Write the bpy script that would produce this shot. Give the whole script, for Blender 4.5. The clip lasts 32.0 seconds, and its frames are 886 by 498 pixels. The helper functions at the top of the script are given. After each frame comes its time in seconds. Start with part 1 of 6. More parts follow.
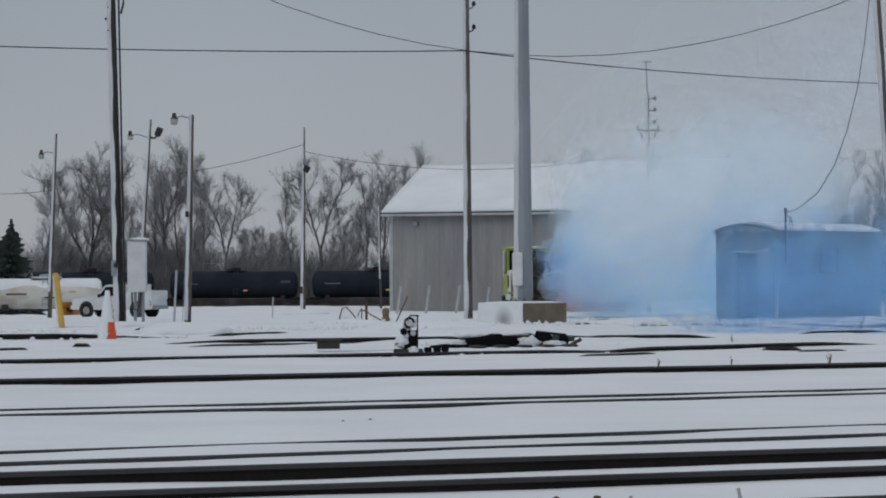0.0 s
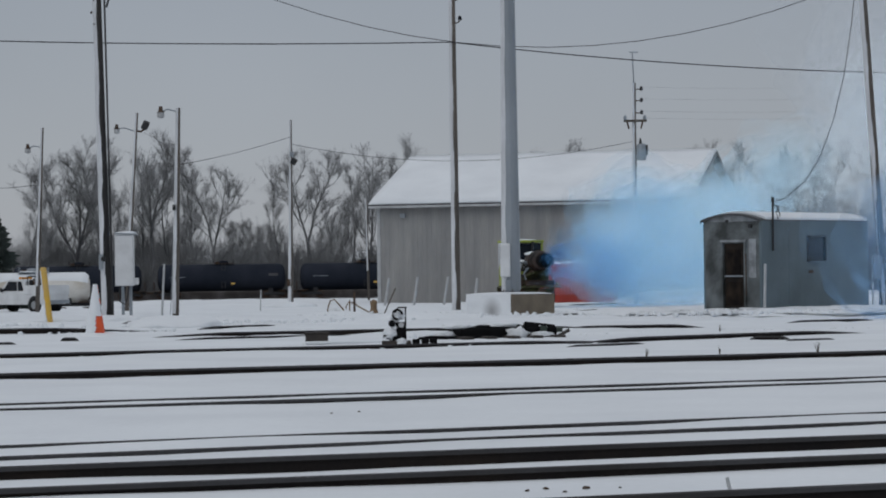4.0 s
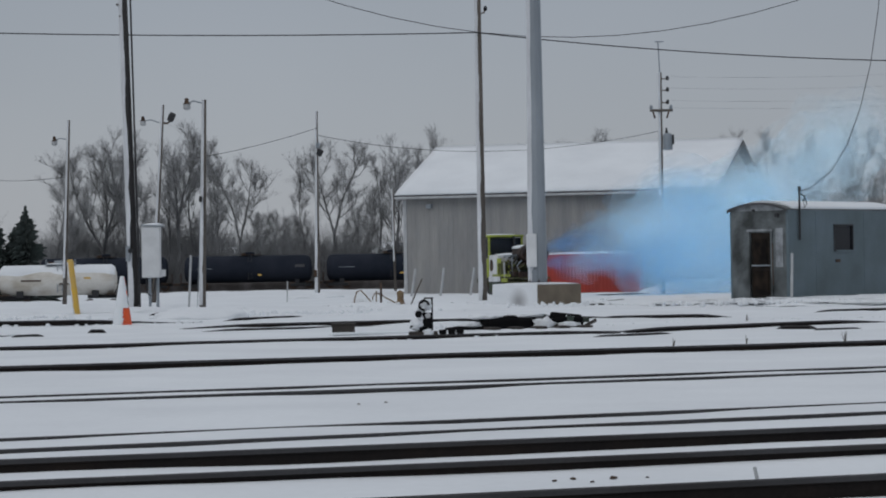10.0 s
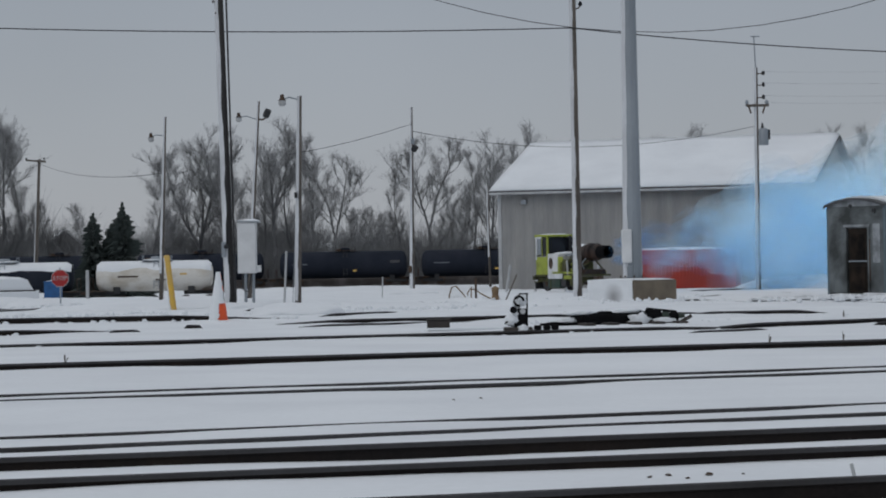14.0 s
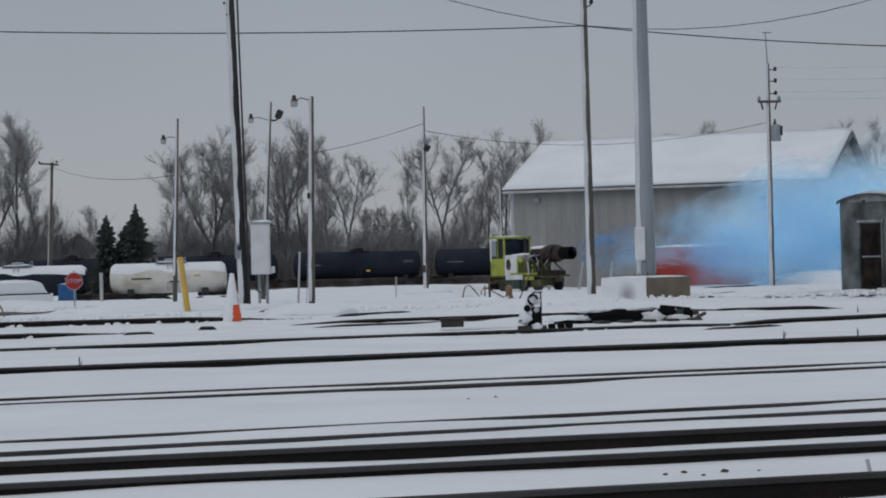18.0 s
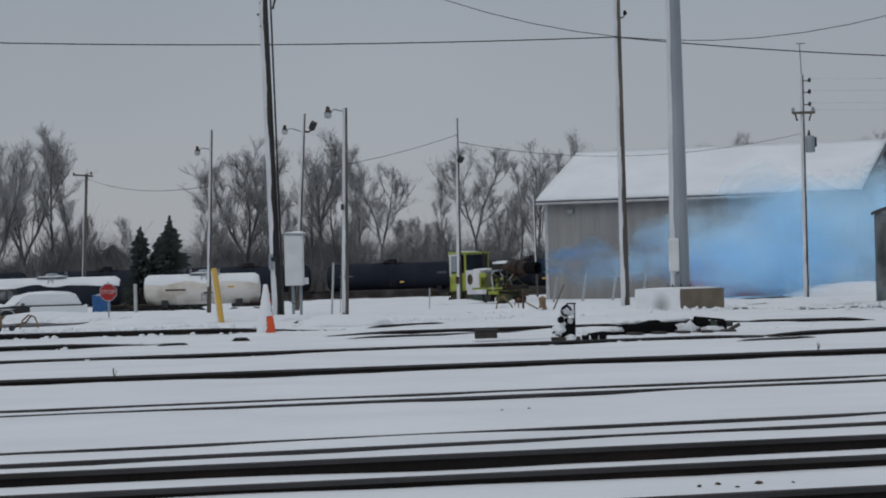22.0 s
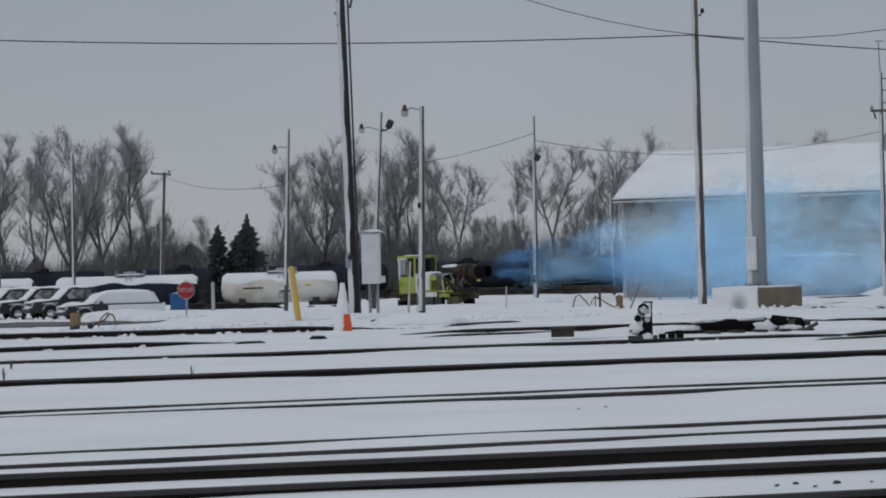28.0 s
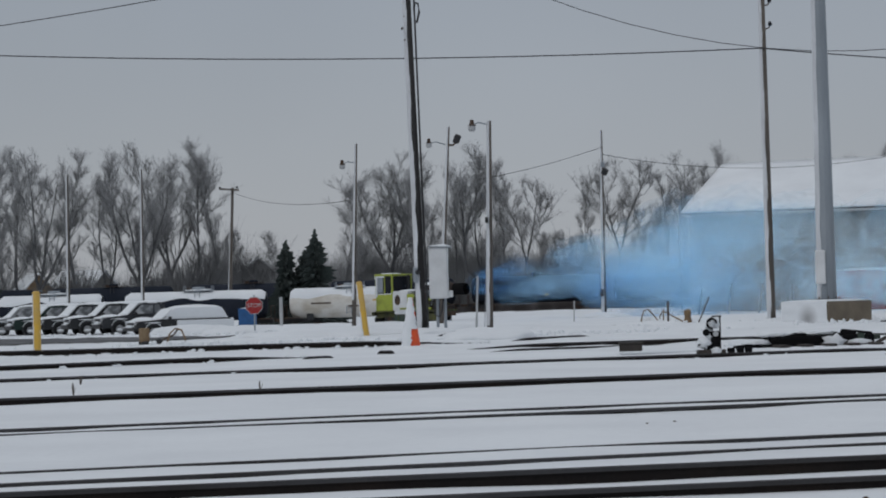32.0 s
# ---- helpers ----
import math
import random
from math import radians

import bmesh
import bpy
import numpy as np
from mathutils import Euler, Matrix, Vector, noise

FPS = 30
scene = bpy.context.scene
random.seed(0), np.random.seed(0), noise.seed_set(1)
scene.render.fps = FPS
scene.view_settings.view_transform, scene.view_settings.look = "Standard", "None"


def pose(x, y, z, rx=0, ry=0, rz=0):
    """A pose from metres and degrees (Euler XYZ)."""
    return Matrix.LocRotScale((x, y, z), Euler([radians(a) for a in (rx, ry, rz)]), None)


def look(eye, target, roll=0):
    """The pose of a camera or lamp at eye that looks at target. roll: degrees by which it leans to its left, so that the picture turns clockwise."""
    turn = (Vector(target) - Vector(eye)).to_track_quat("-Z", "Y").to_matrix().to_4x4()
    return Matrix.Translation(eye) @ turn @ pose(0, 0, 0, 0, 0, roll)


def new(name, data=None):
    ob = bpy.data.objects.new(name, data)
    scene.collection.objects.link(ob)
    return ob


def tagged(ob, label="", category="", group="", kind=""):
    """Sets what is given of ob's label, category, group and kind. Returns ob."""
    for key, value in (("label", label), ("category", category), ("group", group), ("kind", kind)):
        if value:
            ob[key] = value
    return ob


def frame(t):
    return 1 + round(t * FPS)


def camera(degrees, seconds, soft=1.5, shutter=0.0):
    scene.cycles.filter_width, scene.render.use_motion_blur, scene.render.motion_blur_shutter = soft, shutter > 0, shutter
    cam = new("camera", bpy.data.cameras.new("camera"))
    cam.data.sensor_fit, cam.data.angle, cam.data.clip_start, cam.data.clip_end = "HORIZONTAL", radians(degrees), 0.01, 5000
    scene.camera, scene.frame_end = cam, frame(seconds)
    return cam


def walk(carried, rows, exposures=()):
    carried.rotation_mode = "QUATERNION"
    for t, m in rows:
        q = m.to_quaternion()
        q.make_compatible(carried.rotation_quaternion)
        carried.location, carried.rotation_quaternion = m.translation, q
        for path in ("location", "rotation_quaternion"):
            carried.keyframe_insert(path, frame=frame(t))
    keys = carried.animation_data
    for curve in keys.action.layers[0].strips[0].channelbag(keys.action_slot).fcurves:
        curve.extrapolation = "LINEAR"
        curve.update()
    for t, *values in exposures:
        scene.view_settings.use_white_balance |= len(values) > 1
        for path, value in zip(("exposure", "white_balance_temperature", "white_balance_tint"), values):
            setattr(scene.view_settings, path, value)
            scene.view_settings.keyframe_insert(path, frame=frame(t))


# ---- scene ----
# The camera stands by the yard and is panned by hand; world y is the way it looks, z = 0 the snow between the near rails.
EYE = (0.0, 0.0, 1.5)


def aim(turn, tilt, lean):
    return pose(*EYE, 90 + tilt, 0, -turn) @ pose(0, 0, 0, 0, 0, lean)


cam = camera(20.2, 32.0, soft=1.93)
walk(cam, [
    (0, aim(2.961, 0.768, -0.320)),
    (0.5, aim(2.998, 0.808, -0.298)),
    (1, aim(3.183, 0.744, -0.407)),
    (1.5, aim(2.871, 0.766, -0.615)),
    (2, aim(3.171, 0.247, -0.511)),
    (2.5, aim(3.280, 0.188, -0.529)),
    (3, aim(3.537, 0.044, -0.295)),
    (3.5, aim(3.636, 0.242, -0.458)),
    (4, aim(3.245, 0.571, -0.714)),
    (4.5, aim(3.379, 0.507, -0.910)),
    (6.5, aim(3.221, 0.441, -0.843)),
    (7, aim(3.068, 0.482, -0.844)),
    (7.5, aim(2.903, 0.529, -0.998)),
    (8, aim(2.775, 0.458, -0.899)),
    (8.5, aim(2.688, 0.402, -1.021)),
    (9, aim(2.740, 0.352, -1.037)),
    (9.5, aim(2.711, 0.379, -1.043)),
    (10, aim(2.635, 0.363, -0.935)),
    (10.5, aim(2.199, 0.328, -0.976)),
    (11, aim(1.675, 0.347, -1.088)),
    (11.5, aim(1.772, 0.357, -0.845)),
    (12, aim(1.780, 0.369, -0.830)),
    (12.5, aim(1.666, 0.360, -0.858)),
    (13, aim(1.344, 0.292, -0.989)),
    (13.5, aim(0.957, 0.281, -0.884)),
    (14, aim(0.449, 0.300, -0.948)),
    (14.5, aim(0.195, 0.319, -1.010)),
    (16.5, aim(-0.127, 0.141, -1.231)),
    (17, aim(0.037, 0.405, -1.274)),
    (17.5, aim(0.851, 0.027, -1.454)),
    (18, aim(0.142, 0.290, -1.493)),
    (18.5, aim(0.011, 0.535, -1.375)),
    (19, aim(-0.001, 0.485, -1.266)),
    (19.5, aim(-0.151, 0.511, -1.239)),
    (20, aim(0.192, 0.605, -1.308)),
    (20.5, aim(0.229, 0.610, -1.392)),
    (21, aim(0.041, 0.569, -1.424)),
    (21.5, aim(-0.154, 0.562, -1.338)),
    (22, aim(-0.624, 0.569, -1.474)),
    (22.5, aim(-1.560, 0.766, -1.842)),
    (23, aim(-2.367, 0.974, -1.830)),
    (23.5, aim(-2.476, 1.014, -1.974)),
    (24, aim(-2.619, 0.997, -1.769)),
    (24.5, aim(-1.910, 0.944, -1.539)),
    (25, aim(-1.846, 0.916, -1.507)),
    (25.5, aim(-1.882, 0.871, -1.565)),
    (27.5, aim(-2.542, 0.444, -1.571)),
    (28, aim(-2.391, 0.577, -1.432)),
    (28.5, aim(-2.673, 0.650, -1.300)),
    (29, aim(-2.583, 0.753, -1.307)),
    (29.5, aim(-2.749, 0.824, -1.446)),
    (30, aim(-2.949, 0.866, -1.491)),
    (30.5, aim(-3.385, 0.884, -1.605)),
    (31, aim(-3.580, 0.896, -1.530)),
    (31.5, aim(-3.679, 0.947, -1.566)),
    (32, aim(-3.938, 0.954, -1.578)),
])

# ---- light: a closed overcast sky over snow ----
world = bpy.data.worlds.new("overcast_sky")
scene.world = world
world.use_nodes = True
wn, wl = world.node_tree.nodes, world.node_tree.links
wn.clear()
w_out = wn.new("ShaderNodeOutputWorld")
w_bg = wn.new("ShaderNodeBackground")
w_sky = wn.new("ShaderNodeTexSky")
w_sky.sky_type, w_sky.sun_disc = "NISHITA", False
w_sky.sun_elevation, w_sky.sun_rotation = radians(38), radians(-55)
w_scale = wn.new("ShaderNodeVectorMath")
w_scale.operation = "SCALE"
w_scale.inputs["Scale"].default_value = 0.10
wl.new(w_sky.outputs[0], w_scale.inputs[0])
w_co = wn.new("ShaderNodeTexCoord")
w_sep = wn.new("ShaderNodeSeparateXYZ")
wl.new(w_co.outputs["Generated"], w_sep.inputs[0])
w_ramp = wn.new("ShaderNodeValToRGB")
w_ramp.color_ramp.elements[0].position, w_ramp.color_ramp.elements[0].color = 0.0, (0.342, 0.365, 0.402, 1)
w_ramp.color_ramp.elements[1].position, w_ramp.color_ramp.elements[1].color = 1.0, (0.56, 0.59, 0.635, 1)
w_mid = w_ramp.color_ramp.elements.new(0.13)
w_mid.color = (0.286, 0.318, 0.368, 1)
wl.new(w_sep.outputs["Z"], w_ramp.inputs[0])
w_no = wn.new("ShaderNodeTexNoise")
w_no.inputs["Scale"].default_value, w_no.inputs["Detail"].default_value = 5.0, 4.0
wl.new(w_co.outputs["Generated"], w_no.inputs["Vector"])
w_nr = wn.new("ShaderNodeMapRange")
w_nr.inputs["To Min"].default_value, w_nr.inputs["To Max"].default_value = 0.90, 1.10
wl.new(w_no.outputs["Fac"], w_nr.inputs["Value"])
w_cl = wn.new("ShaderNodeVectorMath")
w_cl.operation = "SCALE"
wl.new(w_ramp.outputs[0], w_cl.inputs[0])
wl.new(w_nr.outputs[0], w_cl.inputs["Scale"])
w_mix = wn.new("ShaderNodeMix")
w_mix.data_type = "RGBA"
w_mix.inputs[0].default_value = 0.94
wl.new(w_scale.outputs[0], w_mix.inputs[6])
wl.new(w_cl.outputs[0], w_mix.inputs[7])
wl.new(w_mix.outputs[2], w_bg.inputs["Color"])
w_bg.inputs["Strength"].default_value = 1.0
wl.new(w_bg.outputs[0], w_out.inputs[0])

sun_data = bpy.data.lights.new("sun", "SUN")
sun_data.energy, sun_data.angle, sun_data.color = 0.5, radians(40), (1.0, 0.98, 0.95)
sun = new("sun", sun_data)
sun.matrix_basis = look((-40, -30, 60), (0, 20, 0))
scene.cycles.transparent_max_bounces = 256


# ---- materials ----
def mat(name, col, rough=0.75, metal=0.0, col2=None, scale=3.0, fine=40.0, bump=0.25, grain=0.18, stretch=(1, 1, 1), lo=0.35, hi=0.7, spec=0.4):
    """A surface of colour col, with stains of col2 at the large scale and grain at the fine one."""
    m = bpy.data.materials.new(name)
    m.use_nodes = True
    n, l = m.node_tree.nodes, m.node_tree.links
    b = n["Principled BSDF"]
    b.inputs["Roughness"].default_value, b.inputs["Metallic"].default_value = rough, metal
    b.inputs["Specular IOR Level"].default_value = spec
    co, mp = n.new("ShaderNodeTexCoord"), n.new("ShaderNodeMapping")
    mp.inputs["Scale"].default_value = stretch
    l.new(co.outputs["Object"], mp.inputs[0])
    big, small = n.new("ShaderNodeTexNoise"), n.new("ShaderNodeTexNoise")
    for node, s, d in ((big, scale, 5.0), (small, fine, 3.0)):
        node.inputs["Scale"].default_value, node.inputs["Detail"].default_value = s, d
        l.new(mp.outputs[0], node.inputs["Vector"])
    ramp = n.new("ShaderNodeMapRange")
    ramp.inputs["From Min"].default_value, ramp.inputs["From Max"].default_value = lo, hi
    l.new(big.outputs["Fac"], ramp.inputs["Value"])
    mix = n.new("ShaderNodeMix")
    mix.data_type = "RGBA"
    c2 = col2 or tuple(c * 0.75 for c in col)
    mix.inputs[6].default_value, mix.inputs[7].default_value = (*col, 1), (*c2, 1)
    l.new(ramp.outputs[0], mix.inputs[0])
    gr = n.new("ShaderNodeMapRange")
    gr.inputs["To Min"].default_value, gr.inputs["To Max"].default_value = 1 - grain, 1 + grain
    l.new(small.outputs["Fac"], gr.inputs["Value"])
    sc = n.new("ShaderNodeVectorMath")
    sc.operation = "SCALE"
    l.new(mix.outputs[2], sc.inputs[0])
    l.new(gr.outputs[0], sc.inputs["Scale"])
    l.new(sc.outputs[0], b.inputs["Base Color"])
    bp = n.new("ShaderNodeBump")
    bp.inputs["Strength"].default_value, bp.inputs["Distance"].default_value = bump, 0.02
    l.new(small.outputs["Fac"], bp.inputs["Height"])
    l.new(bp.outputs[0], b.inputs["Normal"])
    return m


SNOW = mat("snow", (0.772, 0.797, 0.822), 0.9, col2=(0.70, 0.723, 0.75), scale=0.35, fine=9, bump=0.35, grain=0.05, spec=0.1)
CRUST = mat("blown_snow_crust", (0.66, 0.68, 0.71), 0.95, col2=(0.50, 0.51, 0.53), scale=1.5, fine=14, bump=0.4, grain=0.12, stretch=(1, 1, 0.3), spec=0.1)
# the shade under the rail head is put into this near-black; the head is paler
RAILSHADE = mat("shaded_rail_steel", (0.015, 0.014, 0.0145), 0.9, 0.0, col2=(0.027, 0.021, 0.018), scale=1.2, fine=30, grain=0.3, spec=0.1)
TREAD = mat("rail_head_steel", (0.062, 0.062, 0.066), 0.8, 0.0, col2=(0.035, 0.033, 0.033), scale=0.7, fine=25, spec=0.2)
TIE = mat("creosoted_timber", (0.03, 0.027, 0.025), 0.85, col2=(0.06, 0.05, 0.045), scale=2)
WOOD = mat("weathered_pole_wood", (0.085, 0.075, 0.066), 0.85, col2=(0.14, 0.12, 0.105), scale=1.5, fine=30, stretch=(4, 4, 0.25), grain=0.3, bump=0.5)
DARKWOOD = mat("tarred_pole_wood", (0.022, 0.021, 0.022), 0.8, col2=(0.040, 0.037, 0.036), scale=1.5, fine=30, stretch=(4, 4, 0.25), grain=0.3)
# distance haze is mixed into these four woodland colours, which makes them paler
BRANCH = mat("bare_bark", (0.108, 0.110, 0.114), 0.95, col2=(0.188, 0.193, 0.20), scale=0.6, fine=12, grain=0.25)
TWIG = mat("frost_and_haze_twigs", (0.26, 0.262, 0.268), 0.95, col2=(0.355, 0.36, 0.368), scale=0.6, fine=12, grain=0.2)
BRUSH = mat("bare_brush", (0.132, 0.132, 0.134), 0.95, col2=(0.275, 0.28, 0.287), scale=0.25, fine=5, grain=0.3)
SPRUCE = mat("spruce_needles", (0.034, 0.046, 0.042), 0.9, col2=(0.06, 0.072, 0.068), scale=0.8, fine=9, grain=0.35)
SIDING = mat("grey_metal_siding", (0.235, 0.235, 0.235), 0.8, 0.0, col2=(0.31, 0.305, 0.295), scale=0.7, fine=6, stretch=(2.5, 2.5, 0.25), grain=0.16, bump=0.1)
TRIM = mat("pale_trim", (0.45, 0.46, 0.47), 0.6, scale=2)
DARKTRIM = mat("dark_eave_trim", (0.07, 0.07, 0.075), 0.6)
GALV = mat("galvanised_steel", (0.30, 0.33, 0.36), 0.5, 0.35, col2=(0.22, 0.245, 0.27), scale=0.8, fine=18, stretch=(1, 1, 0.3), grain=0.08, bump=0.05)
CONCRETE = mat("tan_concrete", (0.21, 0.175, 0.13), 0.9, col2=(0.14, 0.115, 0.09), scale=1.6, fine=25)
SHACKBLUE = mat("faded_blue_grey_paint", (0.125, 0.165, 0.188), 0.6, 0.1, col2=(0.088, 0.118, 0.128), scale=0.8, fine=14, stretch=(1, 1, 0.8), grain=0.12, bump=0.1)
SHACKEND = mat("bare_aluminium_sheet", (0.155, 0.172, 0.178), 0.5, 0.3, col2=(0.045, 0.05, 0.05), scale=1.1, fine=9, lo=0.38, hi=0.62, grain=0.25, bump=0.1)
RUST = mat("rusty_dark_metal", (0.05, 0.035, 0.028), 0.8, 0.2, col2=(0.10, 0.065, 0.045), scale=2.5)
TANPIPE = mat("tan_rusty_pipe", (0.24, 0.17, 0.10), 0.8, col2=(0.12, 0.07, 0.04), scale=3)
BLACK = mat("black_paint", (0.019, 0.020, 0.023), 0.55, col2=(0.03, 0.03, 0.032), scale=1.4)
BLACKTANK = mat("black_tank_paint", (0.013, 0.017, 0.026), 0.85, col2=(0.025, 0.029, 0.041), scale=0.35, fine=6, spec=0.12)
WHITETANK = mat("dirty_white_tank_paint", (0.62, 0.60, 0.56), 0.55, col2=(0.40, 0.35, 0.28), scale=0.7, fine=9, stretch=(1, 1, 2), lo=0.45, hi=0.75)
WHITE = mat("white_paint", (0.70, 0.71, 0.72), 0.5, col2=(0.55, 0.56, 0.57), scale=1.3, fine=12, grain=0.06, bump=0.05)
GLASS = mat("dark_window_glass", (0.012, 0.014, 0.019), 0.2, 0, scale=2, grain=0.05, bump=0.0, spec=0.22)
LIME = mat("lime_yellow_paint", (0.31, 0.36, 0.05), 0.6, col2=(0.15, 0.17, 0.035), scale=1.6, fine=18, lo=0.42, hi=0.75)
LIMEDIRTY = mat("dirty_lime_frame", (0.085, 0.088, 0.03), 0.8, col2=(0.028, 0.026, 0.02), scale=2.2, fine=18)
ENGINE = mat("sooty_engine_metal", (0.016, 0.014, 0.014), 0.6, 0.3, col2=(0.065, 0.036, 0.025), scale=2.0, fine=18)
YELLOW = mat("worn_yellow_paint", (0.62, 0.38, 0.05), 0.6, col2=(0.50, 0.34, 0.12), scale=1.8, fine=20)
ORANGE = mat("orange_plastic", (0.80, 0.10, 0.025), 0.5, col2=(0.62, 0.09, 0.03), scale=2)
RED = mat("red_sign_paint", (0.36, 0.02, 0.02), 0.5, col2=(0.27, 0.02, 0.02), scale=2)
REDBOX = mat("red_container_paint", (0.42, 0.05, 0.03), 0.6, col2=(0.30, 0.04, 0.03), scale=0.7)
BLUE = mat("blue_plastic", (0.02, 0.10, 0.27), 0.5)
CABLE = mat("black_cable", (0.03, 0.03, 0.034), 0.7)
RUBBER = mat("tyre_rubber", (0.012, 0.012, 0.013), 0.85)
ASPHALT = mat("wet_asphalt", (0.06, 0.062, 0.066), 0.7, col2=(0.2, 0.2, 0.21), scale=0.4, fine=20, lo=0.5, hi=0.85)
AMBER = mat("amber_paint", (0.65, 0.26, 0.02), 0.5)


# ---- mesh helpers ----
def part(name, bm, material, parent=None, label="", smooth=False):
    me = bpy.data.meshes.new(name)
    bm.to_mesh(me)
    bm.free()
    if smooth:
        for p in me.polygons:
            p.use_smooth = True
    me.materials.append(material)
    ob = new(name, me)
    if parent:
        ob.parent = parent
    if label:
        ob["label"] = label
    return ob


def thing(name, m, label, category, group="", kind=""):
    e = new(name)
    e.empty_display_size = 0.2
    e.matrix_basis = m
    return tagged(e, label, category, group, kind)


def raw(name, verts, faces, material, parent=None, label=""):
    me = bpy.data.meshes.new(name)
    me.from_pydata(verts, [], faces)
    me.materials.append(material)
    ob = new(name, me)
    if parent:
        ob.parent = parent
    if label:
        ob["label"] = label
    return ob


def box(c, s, bevel=0.0, rot=(0, 0, 0), bm=None):
    """A box at c of size s, bevelled, turned by rot degrees."""
    out = bm or bmesh.new()
    m = pose(*c, *rot) @ Matrix.Diagonal((*s, 1))
    r = bmesh.ops.create_cube(out, size=1.0, matrix=m)
    if bevel:
        edges = {e for v in r["verts"] for e in v.link_edges}
        bmesh.ops.bevel(out, geom=list(edges), offset=bevel, segments=2, affect="EDGES", profile=0.6)
    return out


def rod(p, q, r0, r1=None, n=8, bm=None, cap=True):
    """A tapered round bar from p to q."""
    out = bm or bmesh.new()
    p, q = Vector(p), Vector(q)
    r1 = r0 if r1 is None else r1
    turn = (q - p).to_track_quat("Z", "Y").to_matrix().to_4x4()
    m = Matrix.Translation((p + q) / 2) @ turn
    bmesh.ops.create_cone(out, cap_ends=cap, segments=n, radius1=r0, radius2=r1, depth=(q - p).length, matrix=m)
    return out


def pipe(points, r, n=7, bm=None):
    """A bent pipe through points."""
    out = bm or bmesh.new()
    pts = [Vector(p) for p in points]
    rings = []
    for i, p in enumerate(pts):
        d = (pts[min(i + 1, len(pts) - 1)] - pts[max(i - 1, 0)]).normalized()
        q = d.to_track_quat("Z", "Y")
        rings.append([out.verts.new(p + q @ Vector((r * math.cos(2 * math.pi * k / n), r * math.sin(2 * math.pi * k / n), 0))) for k in range(n)])
    for a, b in zip(rings, rings[1:]):
        for k in range(n):
            out.faces.new((a[k], a[(k + 1) % n], b[(k + 1) % n], b[k]))
    out.faces.new(list(reversed(rings[0])))
    out.faces.new(rings[-1])
    return out


def lathe(profile, n=24, m=None, bm=None):
    """A turned body: profile is (radius, height) pairs about z."""
    out = bm or bmesh.new()
    m = m or Matrix.Identity(4)
    rings = []
    for r, z in profile:
        if r < 1e-5:
            rings.append([out.verts.new(m @ Vector((0, 0, z)))])
        else:
            rings.append([out.verts.new(m @ Vector((r * math.cos(2 * math.pi * k / n), r * math.sin(2 * math.pi * k / n), z))) for k in range(n)])
    for a, b in zip(rings, rings[1:]):
        for k in range(n):
            j = (k + 1) % n
            if len(a) == 1 and len(b) > 1:
                out.faces.new((a[0], b[k], b[j]))
            elif len(b) == 1 and len(a) > 1:
                out.faces.new((a[k], a[j], b[0]))
            elif len(a) > 1:
                out.faces.new((a[k], a[j], b[j], b[k]))
    return out


def slab(outline, depth, m=None, bm=None):
    """A flat outline (x, z) given a thickness along y, from 0 to depth."""
    out = bm or bmesh.new()
    m = m or Matrix.Identity(4)
    a = [out.verts.new(m @ Vector((x, 0, z))) for x, z in outline]
    b = [out.verts.new(m @ Vector((x, depth, z))) for x, z in outline]
    out.faces.new(a)
    out.faces.new(list(reversed(b)))
    for i in range(len(a)):
        j = (i + 1) % len(a)
        out.faces.new((a[j], a[i], b[i], b[j]))
    bmesh.ops.recalc_face_normals(out, faces=out.faces[:])
    return out


def lump(c, s, seed, sub=3, rough=0.25, freq=1.0, bm=None, flat=True):
    """A snow heap: a bumpy dome of size s at c."""
    out = bm or bmesh.new()
    r = bmesh.ops.create_icosphere(out, subdivisions=sub, radius=1.0)
    for v in r["verts"]:
        p = v.co.copy()
        k = 1 + rough * noise.noise(p * freq * 2 + Vector((seed * 7.1, seed * 3.3, 0))) + 0.4 * rough * noise.noise(p * freq * 6 + Vector((seed, 0, 0)))
        z = p.z if p.z > 0 or not flat else p.z * 0.25
        v.co = Vector((c[0] + p.x * s[0] * k, c[1] + p.y * s[1] * k, c[2] + z * s[2] * k))
    return out


def smooth01(a, b, v):
    k = min(max((v - a) / (b - a), 0.0), 1.0)
    return k * k * (3 - 2 * k)


def snow_z(x, y):
    """The snow's surface with its drifts."""
    z = ground_z(x, y)
    if y < 330 and abs(x) < 70:
        z += 0.034 * noise.noise(Vector((x * 0.16, y * 0.5, 1.7))) + 0.016 * noise.noise(Vector((x * 0.5, y * 0.9, 2.7))) + 0.012 * noise.noise(Vector((x * 0.8, y * 1.6, 4.0)))
        if y < 24:
            z += 0.035 * math.exp(-((y - 18.2 - 0.28 * x) / 0.5) ** 2)
        if 26 < y < 34:
            z -= 0.04 * math.exp(-((y - 29.5 - 0.338 * x) / 0.3) ** 2) * math.exp(-((x - 1.3) / 1.5) ** 2)
        if y > 60:
            z += 0.05 * noise.noise(Vector((x * 0.12, y * 0.10, 9.0))) + 0.05 * noise.noise(Vector((x * 0.5, y * 0.22, 6.0))) + 0.035 * noise.noise(Vector((x * 1.4, y * 0.55, 3.0)))
    return z


def ground_z(x, y):
    """The snow's height: flat between the near rails, a little lower far off, and cuttings where the tank cars stand."""
    z = -0.25 * smooth01(85, 145, y)
    if y > 140:
        left = 1.15 * smooth01(146, 160, y) * smooth01(0.064, 0.080, -x / y) * (1 - 0.4 * smooth01(225, 250, y))
        z -= max(left, 0.7 * smooth01(190, 206, y))
    return z


